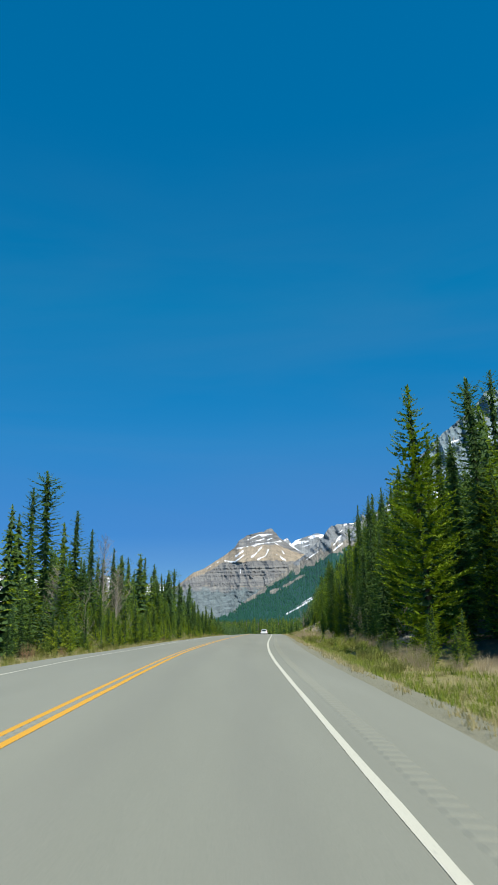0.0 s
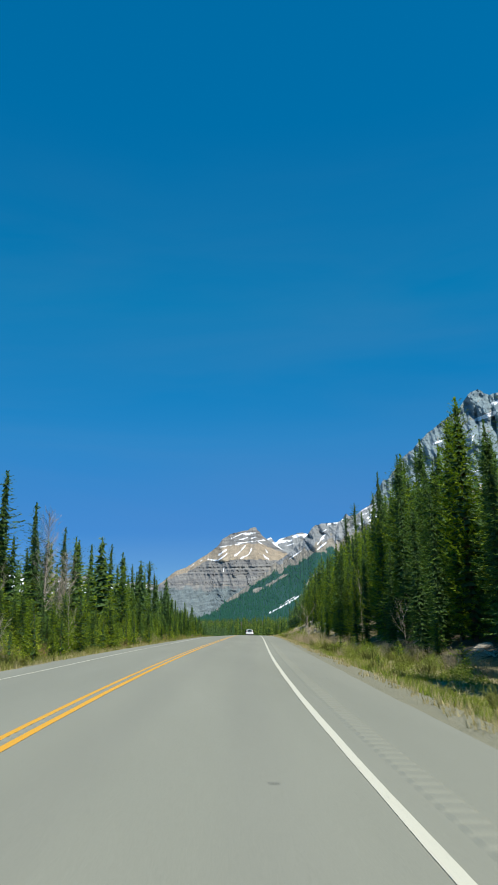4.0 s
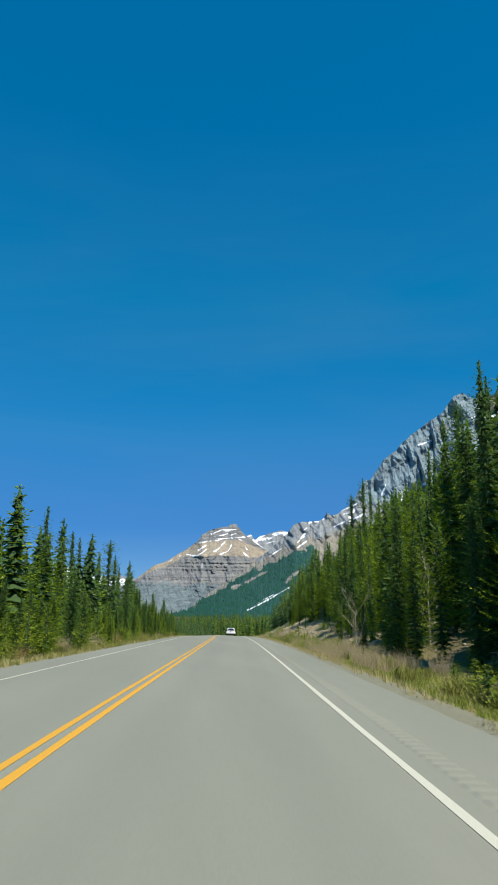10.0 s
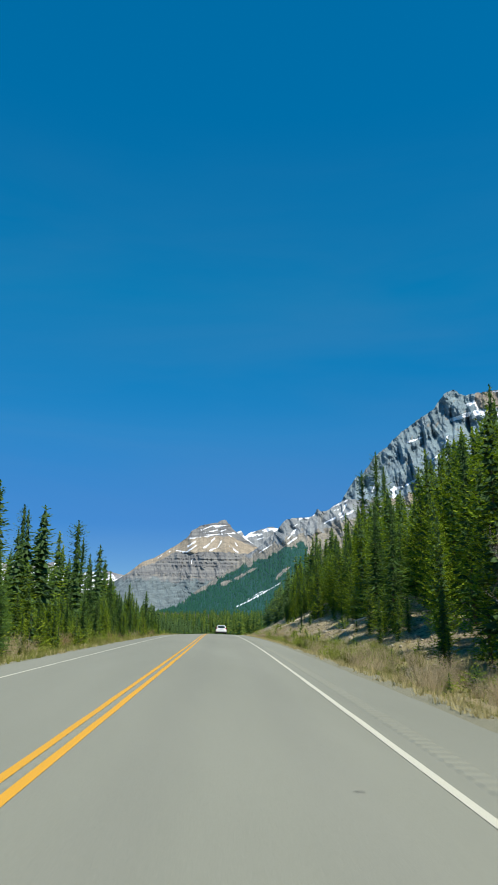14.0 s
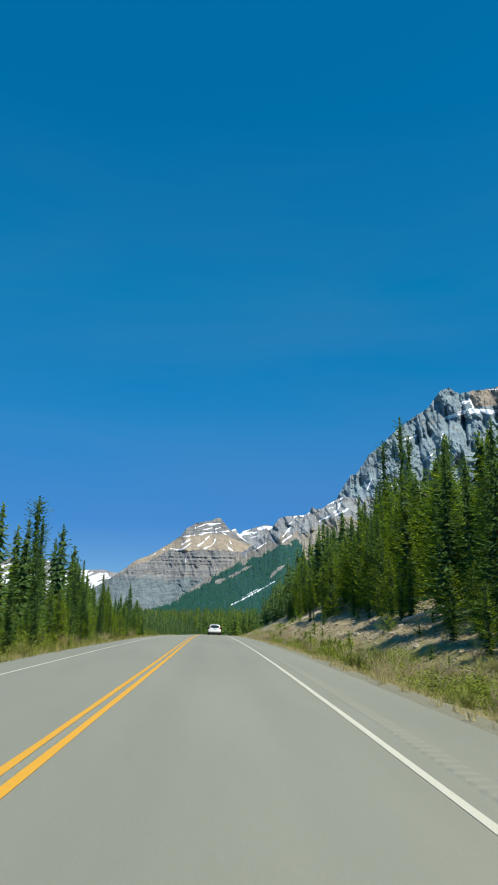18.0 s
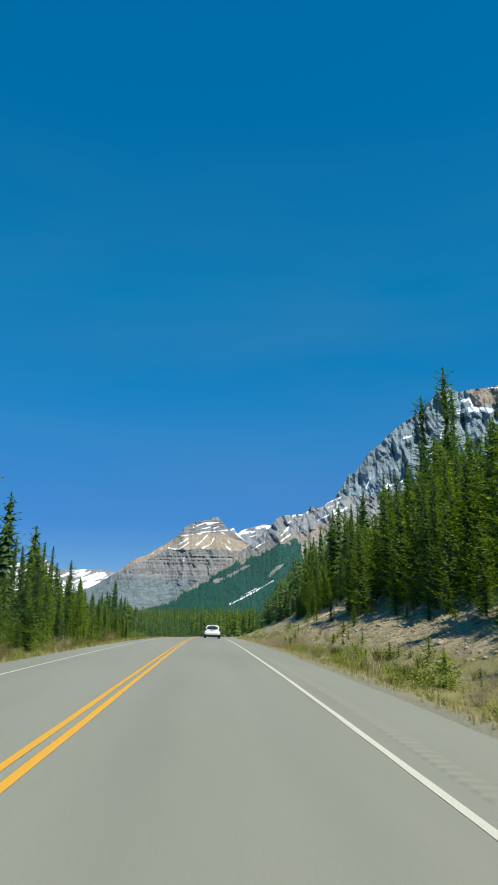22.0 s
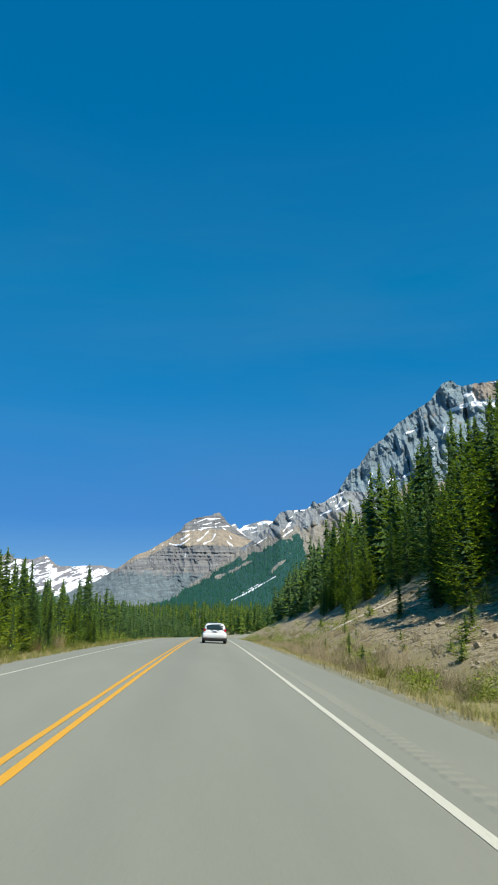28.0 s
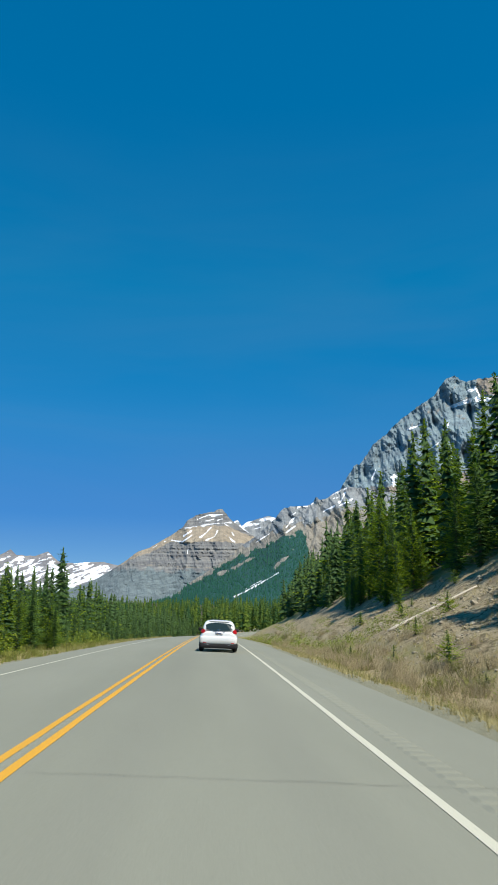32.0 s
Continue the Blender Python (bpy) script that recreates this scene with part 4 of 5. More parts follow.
for _ in range(135):
    q, d = pick.uniform(50, 215), -pick.uniform(11.2, 15.0)
    plant(pick.choice(near_pine + near_spruce), q, d, pick.uniform(1.8, 4.8), fat=1.6)
wood.build("forest", "dense spruce and pine forest behind the roadside trees", "forest", [SPRUCE, PINE, CROWN_SHADE])
# The wood that closes the valley.
valley = Wood()
for _ in range(2400):
    q = 415 + 1100 * pick.random() ** 2.0
    d = q * pick.uniform(-0.7, 0.6)
    valley.add(pick.choice(tiny_shapes), spot(12.0, q, d, pick.uniform(9, 15), 1.0, 0.2))
for _ in range(420):
    q, d = pick.uniform(412, 500), pick.uniform(-95, 60)
    valley.add(pick.choice(far_shapes), spot(12.0, q, d, pick.uniform(9, 14), 1.0, 0.2))
for _ in range(1000):
    q, d = pick.uniform(60, 420), pick.uniform(-260, -46)
    valley.add(pick.choice(tiny_shapes), spot(12.0, q, d, pick.uniform(6, 10), 1.0, 0.2))
slopes = Wood()
for ob, count in ((ridge, 9000), (cliff, 900)):
    me = ob.data
    co, wd = np.empty(len(me.vertices) * 3, dtype=np.float32), np.empty(len(me.vertices), dtype=np.float32)
    me.vertices.foreach_get("co", co)
    me.attributes["wood"].data.foreach_get("value", wd)
    low = co.reshape(-1, 3)[wd > 0.6]
    for k in np.random.default_rng(7).integers(0, len(low), count):
        x, y, z = low[k]
        h = pick.uniform(9, 17)
        slopes.add(slope_shape, Matrix.Translation((x + pick.uniform(-8, 8), y + pick.uniform(-8, 8), z - 4)) @ Matrix.Diagonal((h * 0.2, h * 0.2, h, 1)))
slopes.build("slope_forest", "conifer forest on the mountain slopes, tinted blue-green for haze", "forest", [SLOPE])
valley.build("valley_forest", "continuous conifer forest across the valley floor", "forest", [FAR])

# Young firs on the verges.
for _ in range(70):
    q, d = pick.uniform(40, 200), pick.uniform(6.3, 10.5)
    plant(pick.choice(small_fir), q, d, pick.uniform(0.35, 1.1), 1.5, sink=0.02)
for _ in range(26):
    q, d = pick.uniform(110, 220), pick.uniform(10, 18)
    plant(pick.choice(small_fir), q, d, pick.uniform(0.4, 1.3), 1.5, sink=0.02)
for _ in range(45):
    q, d = pick.uniform(45, 200), -pick.uniform(10.5, 14.5)
    plant(pick.choice(small_fir), q, d, pick.uniform(0.9, 3.2), sink=0.02)


def discard(things):
    for o in things:
        for c in list(o.children):
            bpy.data.objects.remove(c)
        bpy.data.objects.remove(o)


discard(templates)


# ---- shrubs, dead trees, grass ----
def blade(v, f, p, tip, w):
    """A thin three-sided shoot from p to tip."""
    a = (tip - p).normalized()
    s = a.cross(Vector((0.3, 0.5, 0.81)))
    s = s.normalized() * w if s.length > 1e-4 else Vector((w, 0, 0))
    t = a.cross(s)
    i = len(v)
    v.extend([p + s, p - s * 0.5 + t * 0.87, p - s * 0.5 - t * 0.87, tip])
    f.extend([(i, i + 1, i + 3), (i + 1, i + 2, i + 3), (i + 2, i, i + 3)])


def shrub_shape(seed, h, stems, spread, forks=3, w=0.008):
    rng = random.Random(seed)
    v, f = [], []
    for _ in range(stems):
        a = rng.uniform(0, 6.283)
        p = Vector((math.cos(a), math.sin(a), 0)) * rng.uniform(0, 0.35) * spread + Vector((0, 0, -0.05))
        lean = rng.uniform(0.05, 0.55) * spread / h
        tip = p + Vector((math.cos(a) * lean, math.sin(a) * lean, 1)).normalized() * h * rng.uniform(0.55, 1.05)
        blade(v, f, p, tip, w * rng.uniform(0.7, 1.4))
        for _ in range(forks):
            u = rng.uniform(0.25, 0.8)
            q = p.lerp(tip, u)
            b = rng.uniform(0, 6.283)
            blade(v, f, q, q + Vector((math.cos(b) * 0.5, math.sin(b) * 0.5, rng.uniform(0.5, 1.2))).normalized() * h * rng.uniform(0.12, 0.35), w * 0.6)
    return v, f


def dead_shape(seed, h, w):
    """A leafless tree: trunk, limbs and twigs."""
    rng = random.Random(seed)
    v, f = [], []

    def grow(p, way, length, w, depth):
        segs = 3
        for i in range(segs):
            q = p + way * length / segs
            blade(v, f, p, q + way * length * 0.10, w * (1 - 0.22 * i))
            if depth > 0:
                for _ in range(2 if depth < 3 else 3):
                    b = rng.uniform(0, 6.283)
                    side = Vector((math.cos(b), math.sin(b), rng.uniform(0.2, 0.9))).normalized()
                    grow(p.lerp(q, rng.random()), (way * 0.55 + side * 0.6).normalized(), length * rng.uniform(0.28, 0.5), w * 0.42, depth - 1)
            p = q
            way = (way + Vector((rng.uniform(-0.15, 0.15), rng.uniform(-0.15, 0.15), 0.05))).normalized()
    grow(Vector((0, 0, -0.1)), Vector((0, 0, 1)), h, w, 3)
    return v, f


def slim_shape(seed, h):
    """A slim leafless tree: one straight trunk and a narrow crown of fine upright twigs."""
    rng = random.Random(seed)
    v, f = [], []
    blade(v, f, Vector((0, 0, -0.2)), Vector((0.1, 0, h)), 0.011 * h)
    for _ in range(240):
        u = rng.uniform(0.25, 0.97)
        p = Vector((0.1 * u, 0, u * h))
        a = rng.uniform(0, 6.283)
        L = h * 0.17 * math.sin(math.pi * min(1.0, (u - 0.15) / 0.85)) ** 0.6 * rng.uniform(0.5, 1.1) + 0.2
        way = Vector((math.cos(a), math.sin(a), rng.uniform(0.7, 1.6))).normalized()
        blade(v, f, p, p + way * L, 0.011)
        for _ in range(4):
            q = p + way * L * rng.uniform(0.3, 0.95)
            blade(v, f, q, q + (way + Vector((rng.uniform(-0.7, 0.7), rng.uniform(-0.7, 0.7), rng.uniform(-0.2, 0.6)))).normalized() * L * rng.uniform(0.15, 0.4), 0.007)
    return v, f


def template(name, label, category, group, vf, mat, tall):
    ob = tagged(new(name, mesh(name, vf[0], vf[1], [mat])), label, category, group)
    ob["tall"] = tall
    return ob


bare_shrub = [template("shrub", "leafless brown willow shrub on the road verge", "shrub", "verge shrubs", shrub_shape(3 + i, 1.4, 75, 1.2, 2), TWIG, 1.4) for i in range(3)]
red_shrub = [template("shrub", "leafless red-brown shrub before the forest edge", "shrub", "verge shrubs", shrub_shape(13 + i, 2.0, 85, 1.5, 2), RED_TWIG, 2.0) for i in range(3)]
green_shrub = [template("shrub", "fresh green bush budding on the verge", "shrub", "verge shrubs", shrub_shape(23 + i, 0.9, 60, 1.0, 3, 0.022), GREEN, 0.9) for i in range(2)]


def leafy_shape(seed, h, spread, leaves):
    """A low bush of small upright leaves on a few stems."""
    v, f = shrub_shape(seed, h, 14, spread, 2, 0.008)
    rng = random.Random(seed)
    for _ in range(leaves):
        a, u = rng.uniform(0, 6.283), rng.random() ** 0.5
        z = h * rng.uniform(0.05, 1.0) * (1 - 0.45 * u * u)
        p = Vector((math.cos(a) * u * spread * 0.55, math.sin(a) * u * spread * 0.55, z))
        way = Vector((rng.uniform(-1, 1), rng.uniform(-1, 1), rng.uniform(0.0, 1.2))).normalized() * rng.uniform(0.04, 0.09)
        side = way.cross(Vector((rng.uniform(-1, 1), rng.uniform(-1, 1), 0.4))).normalized() * 0.018
        i = len(v)
        v.extend([p + side, p - side, p + way])
        f.append((i, i + 1, i + 2))
    return v, f


leafy_shrub = [template("bush", "bright yellow-green leafy bush on the grassy verge", "bush", "leafy bushes", leafy_shape(63 + i, 0.8, 1.2, 620), LEAF, 0.8) for i in range(3)]
dead_tree = [template("dead_tree", "pale leafless tree standing by the forest edge", "tree", "dead trees", dead_shape(33 + i, 6.0, 0.07), PALE_BARK, 6.0) for i in range(3)]
slim_tree = [template("bare_tree", "slim leafless pale aspen among the spruces", "tree", "bare aspens", slim_shape(43 + i, 10.0), PALE_BARK, 10.0) for i in range(2)]


# Shrubs: the nearer ones singly, the rest as undergrowth.
undergrowth = Wood()
SHRUBS = [(bare_shrub, 0, 60, 60, 205, 6.0, 9.5, 0.5, 1.2), (bare_shrub, 0, 120, 155, 265, 5.4, 11.0, 0.4, 1.0), (bare_shrub, 0, 110, 152, 205, 5.3, 8.8, 0.4, 0.95), (bare_shrub, 0, 22, 24, 60, 7.5, 10.0, 0.6, 1.3), (bare_shrub, 0, 60, 76, 112, 5.2, 8.6, 0.6, 1.3),
          (red_shrub + bare_shrub, 1, 62, 42, 190, -10.6, -14.5, 0.7, 1.6), (green_shrub, 2, 130, 22, 200, 5.0, 8.8, 0.35, 0.9), (green_shrub, 2, 130, 40, 220, -9.0, -13.0, 0.35, 0.9)]
for pool, mat, count, s0, s1, d0, d1, h0, h1 in SHRUBS:
    for n in range(count):
        q, d, h = pick.uniform(s0, s1), pick.uniform(d0, d1), pick.uniform(h0, h1)
        one = pick.choice(pool)
        if n < 48:
            plant(one, q, d, h)
        else:
            me = one.data
            vs = np.array([tuple(p.co) for p in me.vertices])
            fs = np.array([tuple(p.vertices) for p in me.polygons])[::2]
            undergrowth.add((vs, fs), spot(one["tall"], q, d, h, 1.1, 0.05), mat)
for _ in range(30):
    q, d = pick.uniform(45, 290), -pick.uniform(11.5, 16.5)
    me = pick.choice(leafy_shrub).data
    undergrowth.add((np.array([tuple(p.co) for p in me.vertices]), np.array([tuple(p.vertices) for p in me.polygons])[::2]), spot(0.8, q, d, pick.uniform(0.8, 2.0), 1.5, 0.05), 3)
for _ in range(45):
    q, d = pick.uniform(185, 290), pick.uniform(5.5, 13.0)
    me = pick.choice(leafy_shrub).data
    undergrowth.add((np.array([tuple(p.co) for p in me.vertices]), np.array([tuple(p.vertices) for p in me.polygons])[::2]), spot(0.8, q, d, pick.uniform(0.4, 1.2), 1.4, 0.05), 3)
undergrowth.build("undergrowth", "tangled low brush of twigs and fresh shoots", "undergrowth", [TWIG, RED_TWIG, GREEN, LEAF])
for s, d, h in ((80.5, 5.6, 2.9), (60, 9.6, 2.6), (40, 9.4, 2.4), (60, -13.5, 4.0), (74, -13.0, 5.0), (90, 11.5, 4.5)):
    plant(pick.choice(dead_tree), s, d, h)
for _ in range(28):
    plant(pick.choice(leafy_shrub), pick.uniform(104, 158), pick.uniform(5.2, 8.4), pick.uniform(0.4, 0.95))
for _ in range(40):
    plant(pick.choice(leafy_shrub), pick.uniform(30, 110), pick.uniform(5.6, 8.6), pick.uniform(0.3, 0.8))
for _ in range(18):
    plant(pick.choice(leafy_shrub), pick.uniform(50, 230), -pick.uniform(9.5, 14.0), pick.uniform(0.4, 1.3))
for s, d, h in ((82, -17.5, 12.5), (84.5, -16.5, 9.0), (58, -15.5, 7.0), (78, -15.0, 6.0)):
    plant(pick.choice(slim_tree), s, d, h)
discard(slim_tree + leafy_shrub + bare_shrub + red_shrub + green_shrub + dead_tree)


def grass(name, label, mat, count, d0, d1, s0, s1, h0, h1, seed):
    rng = np.random.default_rng(seed)
    v, f = [], []
    for _ in range(count):
        s, d = rng.uniform(s0, s1), d0 + (d1 - d0) * rng.random() ** 1.3
        if noise.noise(Vector((s * 0.3, d * 0.5, seed))) < -0.25:
            continue
        p = on_ground(s, d, -0.02)
        for _ in range(9):
            a, r = rng.uniform(0, 6.283), rng.uniform(0, 0.16)
            q = p + Vector((math.cos(a) * r, math.sin(a) * r, 0))
            h = rng.uniform(h0, h1)
            lean = Vector((rng.uniform(-0.4, 0.4), rng.uniform(-0.4, 0.4), 1)) * h
            i = len(v)
            w = rng.uniform(0.006, 0.014)
            e = Vector((math.cos(a + 1.6) * w, math.sin(a + 1.6) * w, 0))
            v.extend([q - e, q + e, q + lean])
            f.append((i, i + 1, i + 2))
    return tagged(new(name, mesh(name, v, f, [mat])), label, "grass", kind="stuff")


grass("dry_grass", "dry tan grass along the pavement edge", DRY, 6000, 4.1, 9.5, 10, 205, 0.07, 0.26, 1)
grass("dry_grass", "dry tan grass along the far pavement edge", DRY, 2600, -7.3, -13.5, 24, 290, 0.10, 0.35, 2)
grass("dry_grass", "sparse dry grass on the stony bank", DRY, 2500, 9.5, 19, 90, 210, 0.10, 0.30, 5)
grass("green_grass", "yellow-green grass thick along the shoulder", LEAF, 3800, 4.7, 8.6, 12, 80, 0.08, 0.26, 6)
grass("green_grass", "fresh green grass tufts on the verge", GREEN, 5000, 4.9, 9.0, 10, 280, 0.06, 0.24, 3)
grass("green_grass", "fresh green grass tufts on the far verge", GREEN, 5500, -7.6, -13.5, 24, 290, 0.08, 0.35, 4)


# ---- stones and logs on the cut bank ----
def stone_shape(seed, sub=2):
    bm = bmesh.new()
    bmesh.ops.create_icosphere(bm, subdivisions=sub, radius=1.0)
    off = Vector((seed * 3.1, seed * 1.7, 0))
    for q in bm.verts:
        n = q.co.normalized()
        k = 0.8 + 0.5 * noise.noise(n * 1.1 + off) + 0.18 * noise.noise(n * 3 + off)
        q.co = Vector((n.x * 1.1, n.y * 0.85, n.z * 0.6)) * k
    return bm


def stone(seed):
    bm = stone_shape(seed)
    me = bpy.data.meshes.new("stone")
    bm.to_mesh(me)
    bm.free()
    me.materials.append(STONE)
    return tagged(new("stone", me), "angular grey limestone stone on the bank", "stone", "stones on the cut bank")


stones = [stone(i) for i in range(5)]
for _ in range(265):
    q, d = pick.uniform(95, 205), pick.uniform(8.5, 19)
    r = 0.06 + 0.30 * pick.random() ** 3
    p = on_ground(q, d, r * 0.15)
    copy_thing(pick.choice(stones), Matrix.Translation(p) @ pose(0, 0, 0, pick.uniform(-20, 20), pick.uniform(-20, 20), pick.uniform(0, 360)) @ Matrix.Diagonal((r, r, r, 1)))
for _ in range(26):
    q, d = pick.uniform(55, 100), pick.uniform(9.0, 13)
    r = 0.12 + 0.35 * pick.random() ** 2
    p = on_ground(q, d, r * 0.1)
    copy_thing(pick.choice(stones), Matrix.Translation(p) @ pose(0, 0, 0, pick.uniform(-20, 20), pick.uniform(-20, 20), pick.uniform(0, 360)) @ Matrix.Diagonal((r * 1.5, r, r * 0.8, 1)))
discard(stones)
chips = Wood()
_bm = stone_shape(9, 1)
chip = (np.array([tuple(q.co) for q in _bm.verts]), np.array([[q.index for q in fc.verts] for fc in _bm.faces]))
_bm.free()
for _ in range(6500):
    q, d = pick.uniform(80, 215), pick.uniform(7.8, 21)
    r = 0.02 + 0.15 * pick.random() ** 2.8
    chips.add(chip, Matrix.Translation(on_ground(q, d, r * 0.2)) @ pose(0, 0, 0, pick.uniform(-40, 40), 0, pick.uniform(0, 360)) @ Matrix.Diagonal((r, r, r, 1)))
chips.build("scree", "loose grey and tan scree on the cut bank", "rubble", [STONE])


def log(s0, d0, s1, d1, r, seed):
    """A fallen trunk lying on the ground between two places."""
    rng = random.Random(seed)
    a, b = on_ground(s0, d0, r * 0.8), on_ground(s1, d1, r * 0.6)
    bm = bmesh.new()
    rings, sides = 14, 9
    way = (b - a).normalized()
    e = way.cross(Vector((0, 0, 1))).normalized()
    u = e.cross(way)
    lift = min(0.4, max(on_ground(s0 + (s1 - s0) * k / 12, d0 + (d1 - d0) * k / 12).z + 0.3 * r - a.lerp(b, k / 12).z for k in range(13)))
    grid = []
    for i in range(rings):
        t = i / (rings - 1)
        c = a.lerp(b, t) + e * 0.02 * math.sin(t * 5 + seed) + Vector((0, 0, lift))
        rad = r * (1 - 0.35 * t) * rng.uniform(0.92, 1.08)
        grid.append([bm.verts.new(c + (e * math.cos(6.283 * k / sides) + u * math.sin(6.283 * k / sides)) * rad) for k in range(sides)])
    for i in range(rings - 1):
        for k in range(sides):
            bm.faces.new((grid[i][k], grid[i][(k + 1) % sides], grid[i + 1][(k + 1) % sides], grid[i + 1][k]))
    bm.faces.new(grid[0][::-1])
    bm.faces.new(grid[-1])
    base = tagged(new("fallen_log"), "pale weathered fallen trunk on the stony bank", "log", "fallen trunks")
    part("trunk", bm, LOG_BARK, base)
    v, f = [], []
    for _ in range(7):
        t = rng.uniform(0.2, 0.9)
        p = a.lerp(b, t) + Vector((0, 0, lift))
        blade(v, f, p, p + (e * rng.uniform(-1, 1) + u * rng.uniform(0.2, 1)).normalized() * rng.uniform(0.3, 0.8), 0.02)
    attach("branch_stubs", mesh("branch_stubs", v, f, [PALE_BARK]), base)


log(195.7, 10.3, 197.7, 16.5, 0.10, 1)
log(132, 12, 127, 15.5, 0.12, 3)
log(92, 10.5, 98, 12.5, 0.14, 4)
log(178, 17.0, 184, 19.0, 0.13, 6)


def brush_heap(s, d, seed):
    """A heap of dead pale branches at the foot of the bank."""
    rng = random.Random(seed)
    v, f = [], []
    for _ in range(70):
        a, q = rng.uniform(0, 6.283), rng.uniform(0, 1.1)
        p = on_ground(s + math.sin(a) * q, d + math.cos(a) * q, rng.uniform(0, 0.55 * (1.2 - q)))
        b = rng.gauss(0.6, 0.7)
        way = Vector((math.cos(b), math.sin(b), rng.uniform(-0.12, 0.4))).normalized() * rng.uniform(0.6, 2.0)
        blade(v, f, p - way * 0.4, p + way * 0.6, rng.uniform(0.012, 0.04))
    tagged(new("brushwood", mesh("brushwood", v, f, [LOG_BARK])), "heap of pale dead branches at the bank foot", "brushwood")


brush_heap(78.5, 12.2, 1)
brush_heap(52.0, 11.0, 2)


# ---- the white car ahead ----
def loft(rings, caps=True):
    bm = bmesh.new()
    vs = [[bm.verts.new(p) for p in ring] for ring in rings]
    n = len(rings[0])
    for a, b in zip(vs, vs[1:]):
        for k in range(n):
            bm.faces.new((a[k], a[(k + 1) % n], b[(k + 1) % n], b[k]))
    if caps:
        bm.faces.new(vs[0][::-1])
        bm.faces.new(vs[-1])
    bmesh.ops.recalc_face_normals(bm, faces=bm.faces)
    return bm


def ring(y, w, z0, z1, p=3.2, n=28, wt=None):
    """A rounded cross section at y: half width w (wt at its top), from z0 to z1."""
    out = []
    wt = wt or w
    for k in range(n):
        a = 2 * math.pi * k / n
        c, s = math.cos(a), math.sin(a)
        x = math.copysign(abs(c) ** (2 / p), c)
        z = math.copysign(abs(s) ** (2 / p), s)
        u = (z + 1) / 2
        out.append(Vector((x * (w + (wt - w) * max(0.0, u * 2 - 1)), y, z0 + (z1 - z0) * u)))
    return out


def box(x0, x1, y0, y1, z0, z1, bevel=0.02):
    bm = bmesh.new()
    bmesh.ops.create_cube(bm, size=1.0)
    for q in bm.verts:
        q.co = Vector(((x0 + x1) / 2 + q.co.x * (x1 - x0), (y0 + y1) / 2 + q.co.y * (y1 - y0), (z0 + z1) / 2 + q.co.z * (z1 - z0)))
    bmesh.ops.bevel(bm, geom=bm.edges[:], offset=bevel, segments=2, affect="EDGES")
    return bm


CAR_WHITE = Mat("white_car_paint", 0.25).color((0.70, 0.72, 0.72)).m
CAR_WHITE.node_tree.nodes["Principled BSDF"].inputs["Coat Weight"].default_value = 0.6
CAR_BLACK = Mat("black_trim", 0.9).color((0.012, 0.012, 0.014)).m
CAR_GLASS = Mat("tinted_glass", 0.06).color((0.02, 0.035, 0.035)).m
CAR_RED = Mat("red_lamp_lens", 0.2).color((0.42, 0.012, 0.02)).m
CAR_CHROME = Mat("chrome", 0.2).color((0.7, 0.7, 0.72)).m
CAR_CHROME.node_tree.nodes["Principled BSDF"].inputs["Metallic"].default_value = 1.0
RUBBER = Mat("tyre_rubber", 0.9).color((0.02, 0.02, 0.02)).m
PLATE = Mat("number_plate", 0.5).color((0.72, 0.74, 0.80)).m
PLATE_BLUE = Mat("plate_bar", 0.5).color((0.06, 0.10, 0.30)).m


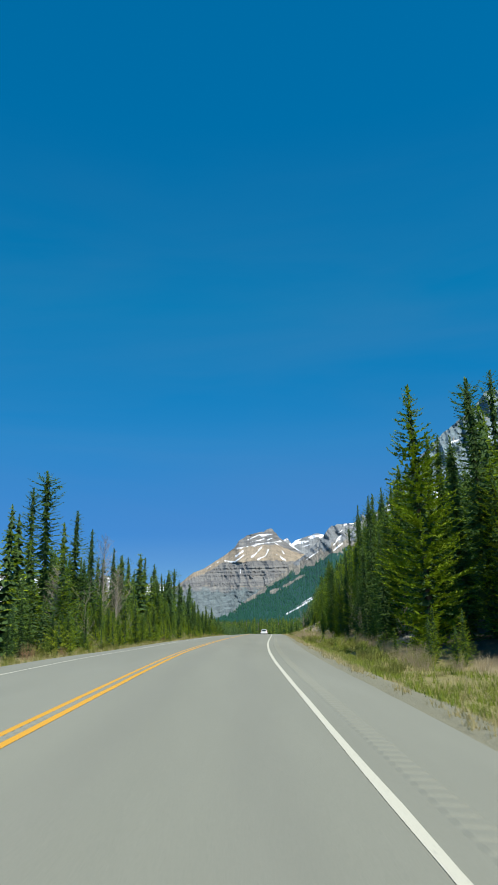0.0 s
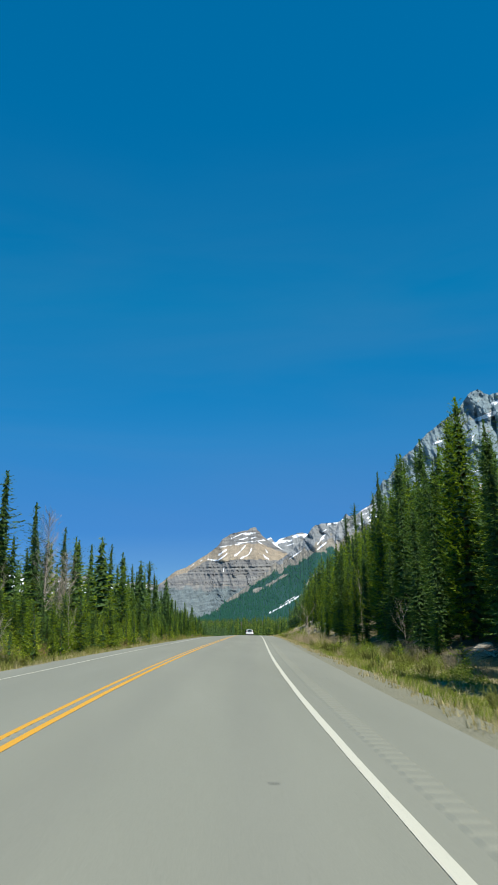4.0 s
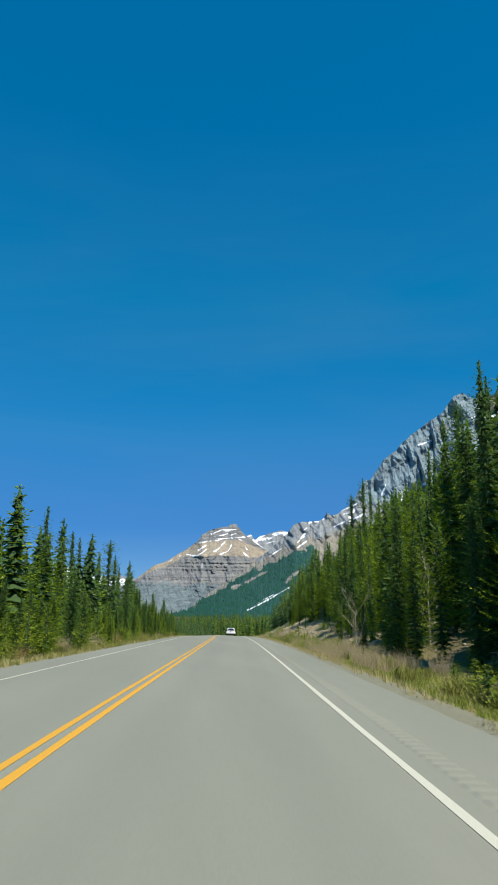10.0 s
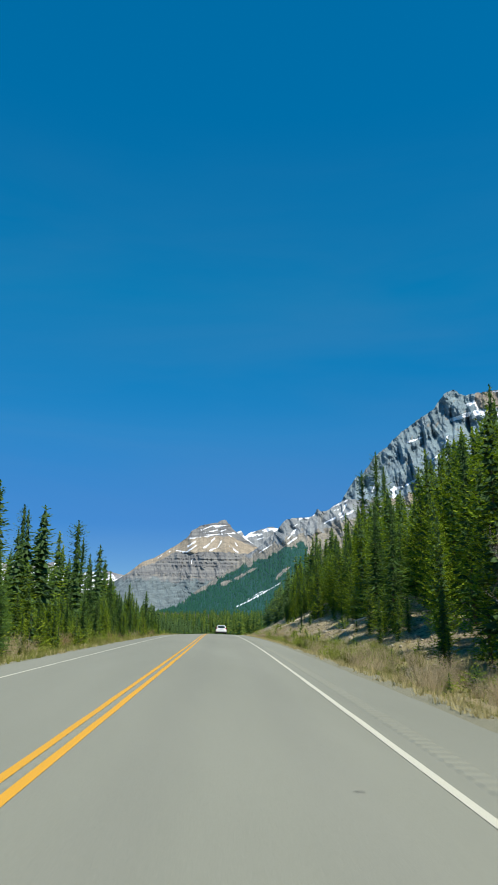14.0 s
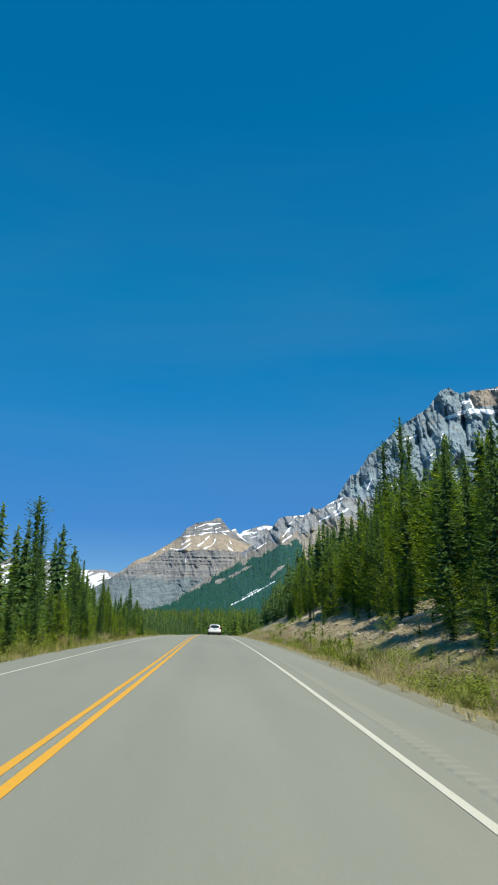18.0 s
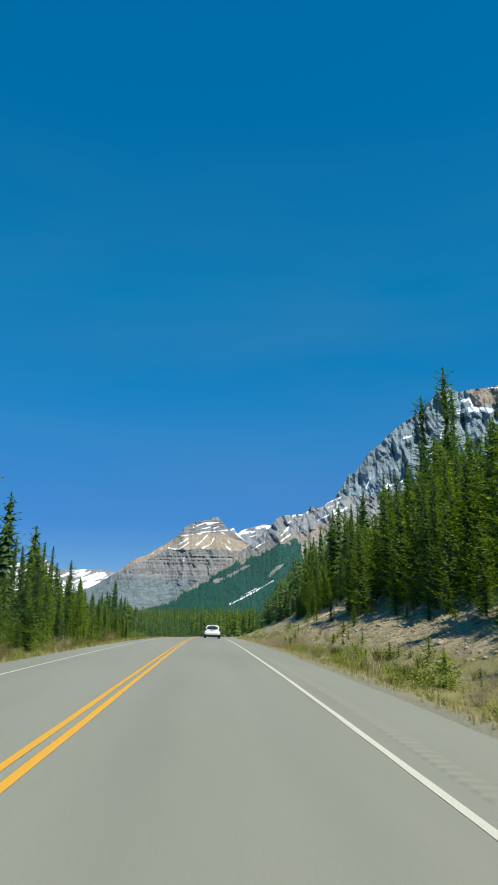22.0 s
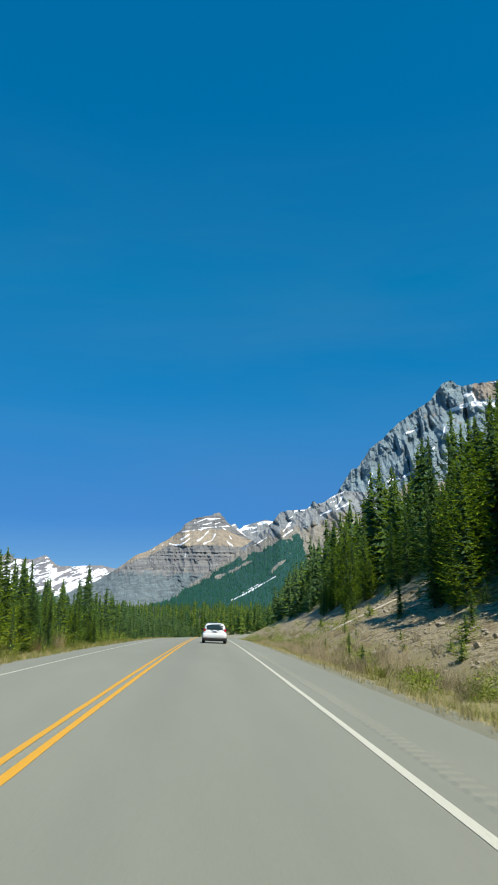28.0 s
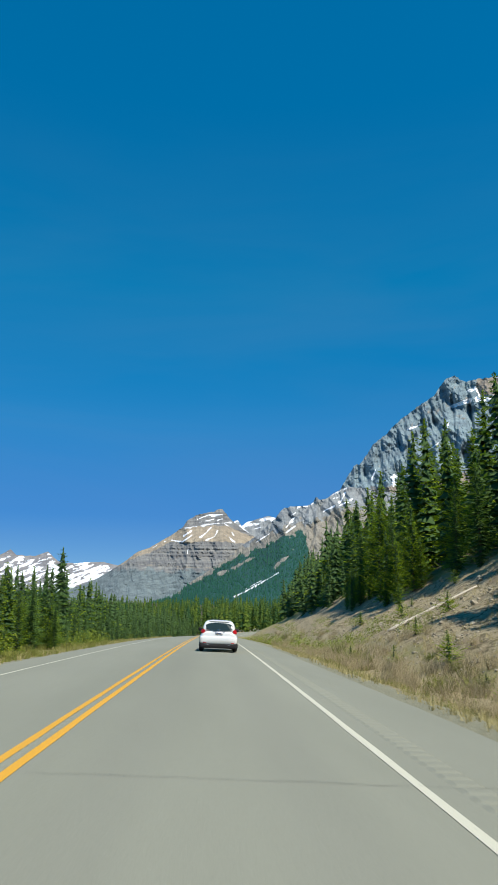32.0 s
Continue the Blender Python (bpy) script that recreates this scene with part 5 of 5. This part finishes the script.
def hatchback(s, d):
    car = tagged(new("hatchback_car"), "white five-door hatchback driving in the lane", "car")
    body = part("body", loft([ring(-2.17, 0.70, 0.42, 0.86), ring(-2.13, 0.82, 0.32, 0.98, wt=0.78), ring(-1.9, 0.90, 0.25, 1.02, wt=0.84), ring(-1.2, 0.915, 0.22, 1.0, wt=0.84), ring(0.0, 0.91, 0.22, 0.96, wt=0.84),
                              ring(1.0, 0.91, 0.22, 0.93, wt=0.82), ring(1.75, 0.87, 0.25, 0.84, wt=0.74), ring(2.1, 0.76, 0.33, 0.72, wt=0.62), ring(2.19, 0.6, 0.4, 0.62)]), CAR_WHITE, car)
    part("cabin", loft([ring(-2.10, 0.71, 0.86, 1.08, 5), ring(-2.0, 0.755, 0.86, 1.28, 6, wt=0.69), ring(-1.88, 0.77, 0.86, 1.42, 6, wt=0.64), ring(-1.55, 0.77, 0.86, 1.475, 5, wt=0.63), ring(-1.0, 0.76, 0.86, 1.485, 4, wt=0.59),
                        ring(-0.2, 0.76, 0.86, 1.48, 4, wt=0.58), ring(0.35, 0.75, 0.86, 1.40, 4, wt=0.57), ring(1.15, 0.70, 0.84, 0.97, 4, wt=0.6)]), CAR_WHITE, car)
    # Rear window: a rounded pane set into the hatch.
    pane = []
    for y0 in (0.05, 0.0):
        edge = []
        for k in range(36):
            w = 2 * math.pi * k / 36
            c, n = math.cos(w), math.sin(w)
            z = 1.155 + 0.178 * math.copysign(abs(n) ** 0.8, n)
            x = 0.67 * math.copysign(abs(c) ** 0.62, c) * (1 - 0.10 * (z - 1.155) / 0.178)
            edge.append(Vector((x, -2.17 + 0.50 * max(0.0, z - 1.0) + 0.05 * (x / 0.67) ** 4 + y0, z)))
        pane.append(edge)
    part("rear_window", loft(pane), CAR_GLASS, car, "dark tinted rear window", smooth=False)
    part("roof_spoiler", loft([ring(-1.97, 0.44, 1.385, 1.42, 4), ring(-1.88, 0.50, 1.37, 1.445, 4, wt=0.47), ring(-1.5, 0.52, 1.40, 1.476, 4, wt=0.48)]), CAR_WHITE, car)
    part("rear_bumper", loft([ring(-2.245, 0.78, 0.19, 0.37, 5), ring(-2.21, 0.88, 0.17, 0.40, 5), ring(-1.95, 0.925, 0.17, 0.40, 5)]), CAR_BLACK, car, "black lower rear bumper")
    part("bumper_upper", loft([ring(-2.235, 0.78, 0.365, 0.66, 5), ring(-2.20, 0.87, 0.355, 0.72, 5), ring(-1.95, 0.925, 0.35, 0.80, 5)]), CAR_WHITE, car)
    for q in (-1, 1):
        part("tail_lamp", loft([[Vector((q * x, y + 0.10, z)) for x, y, z in ((0.64, -2.09, 0.94), (0.76, -2.06, 0.84), (0.84, -1.99, 0.88), (0.81, -1.98, 1.02), (0.71, -2.06, 1.04))],
                                [Vector((q * x, y - 0.035, z)) for x, y, z in ((0.64, -2.13, 0.94), (0.76, -2.10, 0.84), (0.855, -2.0, 0.88), (0.815, -1.99, 1.02), (0.71, -2.10, 1.04))]]), CAR_RED, car, "red tail lamp", smooth=False)
        part("mirror", loft([ring(0.62, 0.05, 0.95, 1.05), ring(0.68, 0.11, 0.92, 1.09), ring(0.76, 0.09, 0.94, 1.07)]), CAR_BLACK, car).location = (q * 0.93, 0, 0)
        part("exhaust", box(q * 0.50 - 0.07, q * 0.50 + 0.07, -2.25, -2.1, 0.30, 0.36), CAR_CHROME, car, "chrome exhaust tip")
        part("reflector", box(q * 0.66 - 0.08, q * 0.66 + 0.08, -2.25, -2.2, 0.405, 0.435, 0.008), CAR_RED, car, "red bumper reflector")
        for y in (-1.32, 1.32):
            bm = bmesh.new()
            bmesh.ops.create_cone(bm, cap_ends=True, segments=28, radius1=0.325, radius2=0.325, depth=0.22, matrix=Matrix.Rotation(radians(90), 4, "Y"))
            bmesh.ops.bevel(bm, geom=[e for e in bm.edges if len(e.link_faces) == 2 and any(len(fc.verts) > 4 for fc in e.link_faces)], offset=0.04, segments=2, affect="EDGES")
            wheel = part("wheel", bm, RUBBER, car, "black tyre")
            wheel.location = (q * 0.80, y, 0.325)
            bm = bmesh.new()
            bmesh.ops.create_cone(bm, cap_ends=True, segments=20, radius1=0.21, radius2=0.19, depth=0.02, matrix=Matrix.Translation((q * 0.112, 0, 0)) @ Matrix.Rotation(radians(90 * q), 4, "Y"))
            part("rim", bm, CAR_CHROME, wheel, "silver alloy rim")
    plate = part("number_plate", box(-0.17, 0.17, -2.20, -2.165, 0.80, 0.93, 0.006), PLATE, car, "pale number plate")
    part("plate_bar", box(-0.11, 0.11, -2.206, -2.195, 0.845, 0.885, 0.003), PLATE_BLUE, plate)
    part("badge", box(-0.075, 0.075, -2.175, -2.12, 0.99, 1.04, 0.02), CAR_CHROME, car, "oval chrome badge")
    part("hatch_handle", box(-0.28, 0.28, -2.19, -2.14, 0.945, 0.97, 0.008), CAR_CHROME, car, "chrome strip over the plate")
    part("wiper", box(-0.05, 0.32, -2.10, -2.06, 1.08, 1.10, 0.006), CAR_BLACK, car)
    part("aerial", box(-0.012, 0.012, -1.5, -1.3, 1.47, 1.53, 0.004), CAR_BLACK, car)
    p = place(s, d, surface(s, d))
    car.matrix_basis = Matrix.Translation(p) @ pose(0, 0, 0, table(GRADE, s), table(CANT, s), -table(HEAD, s))
    return car


hatchback(190.0, 0.25)
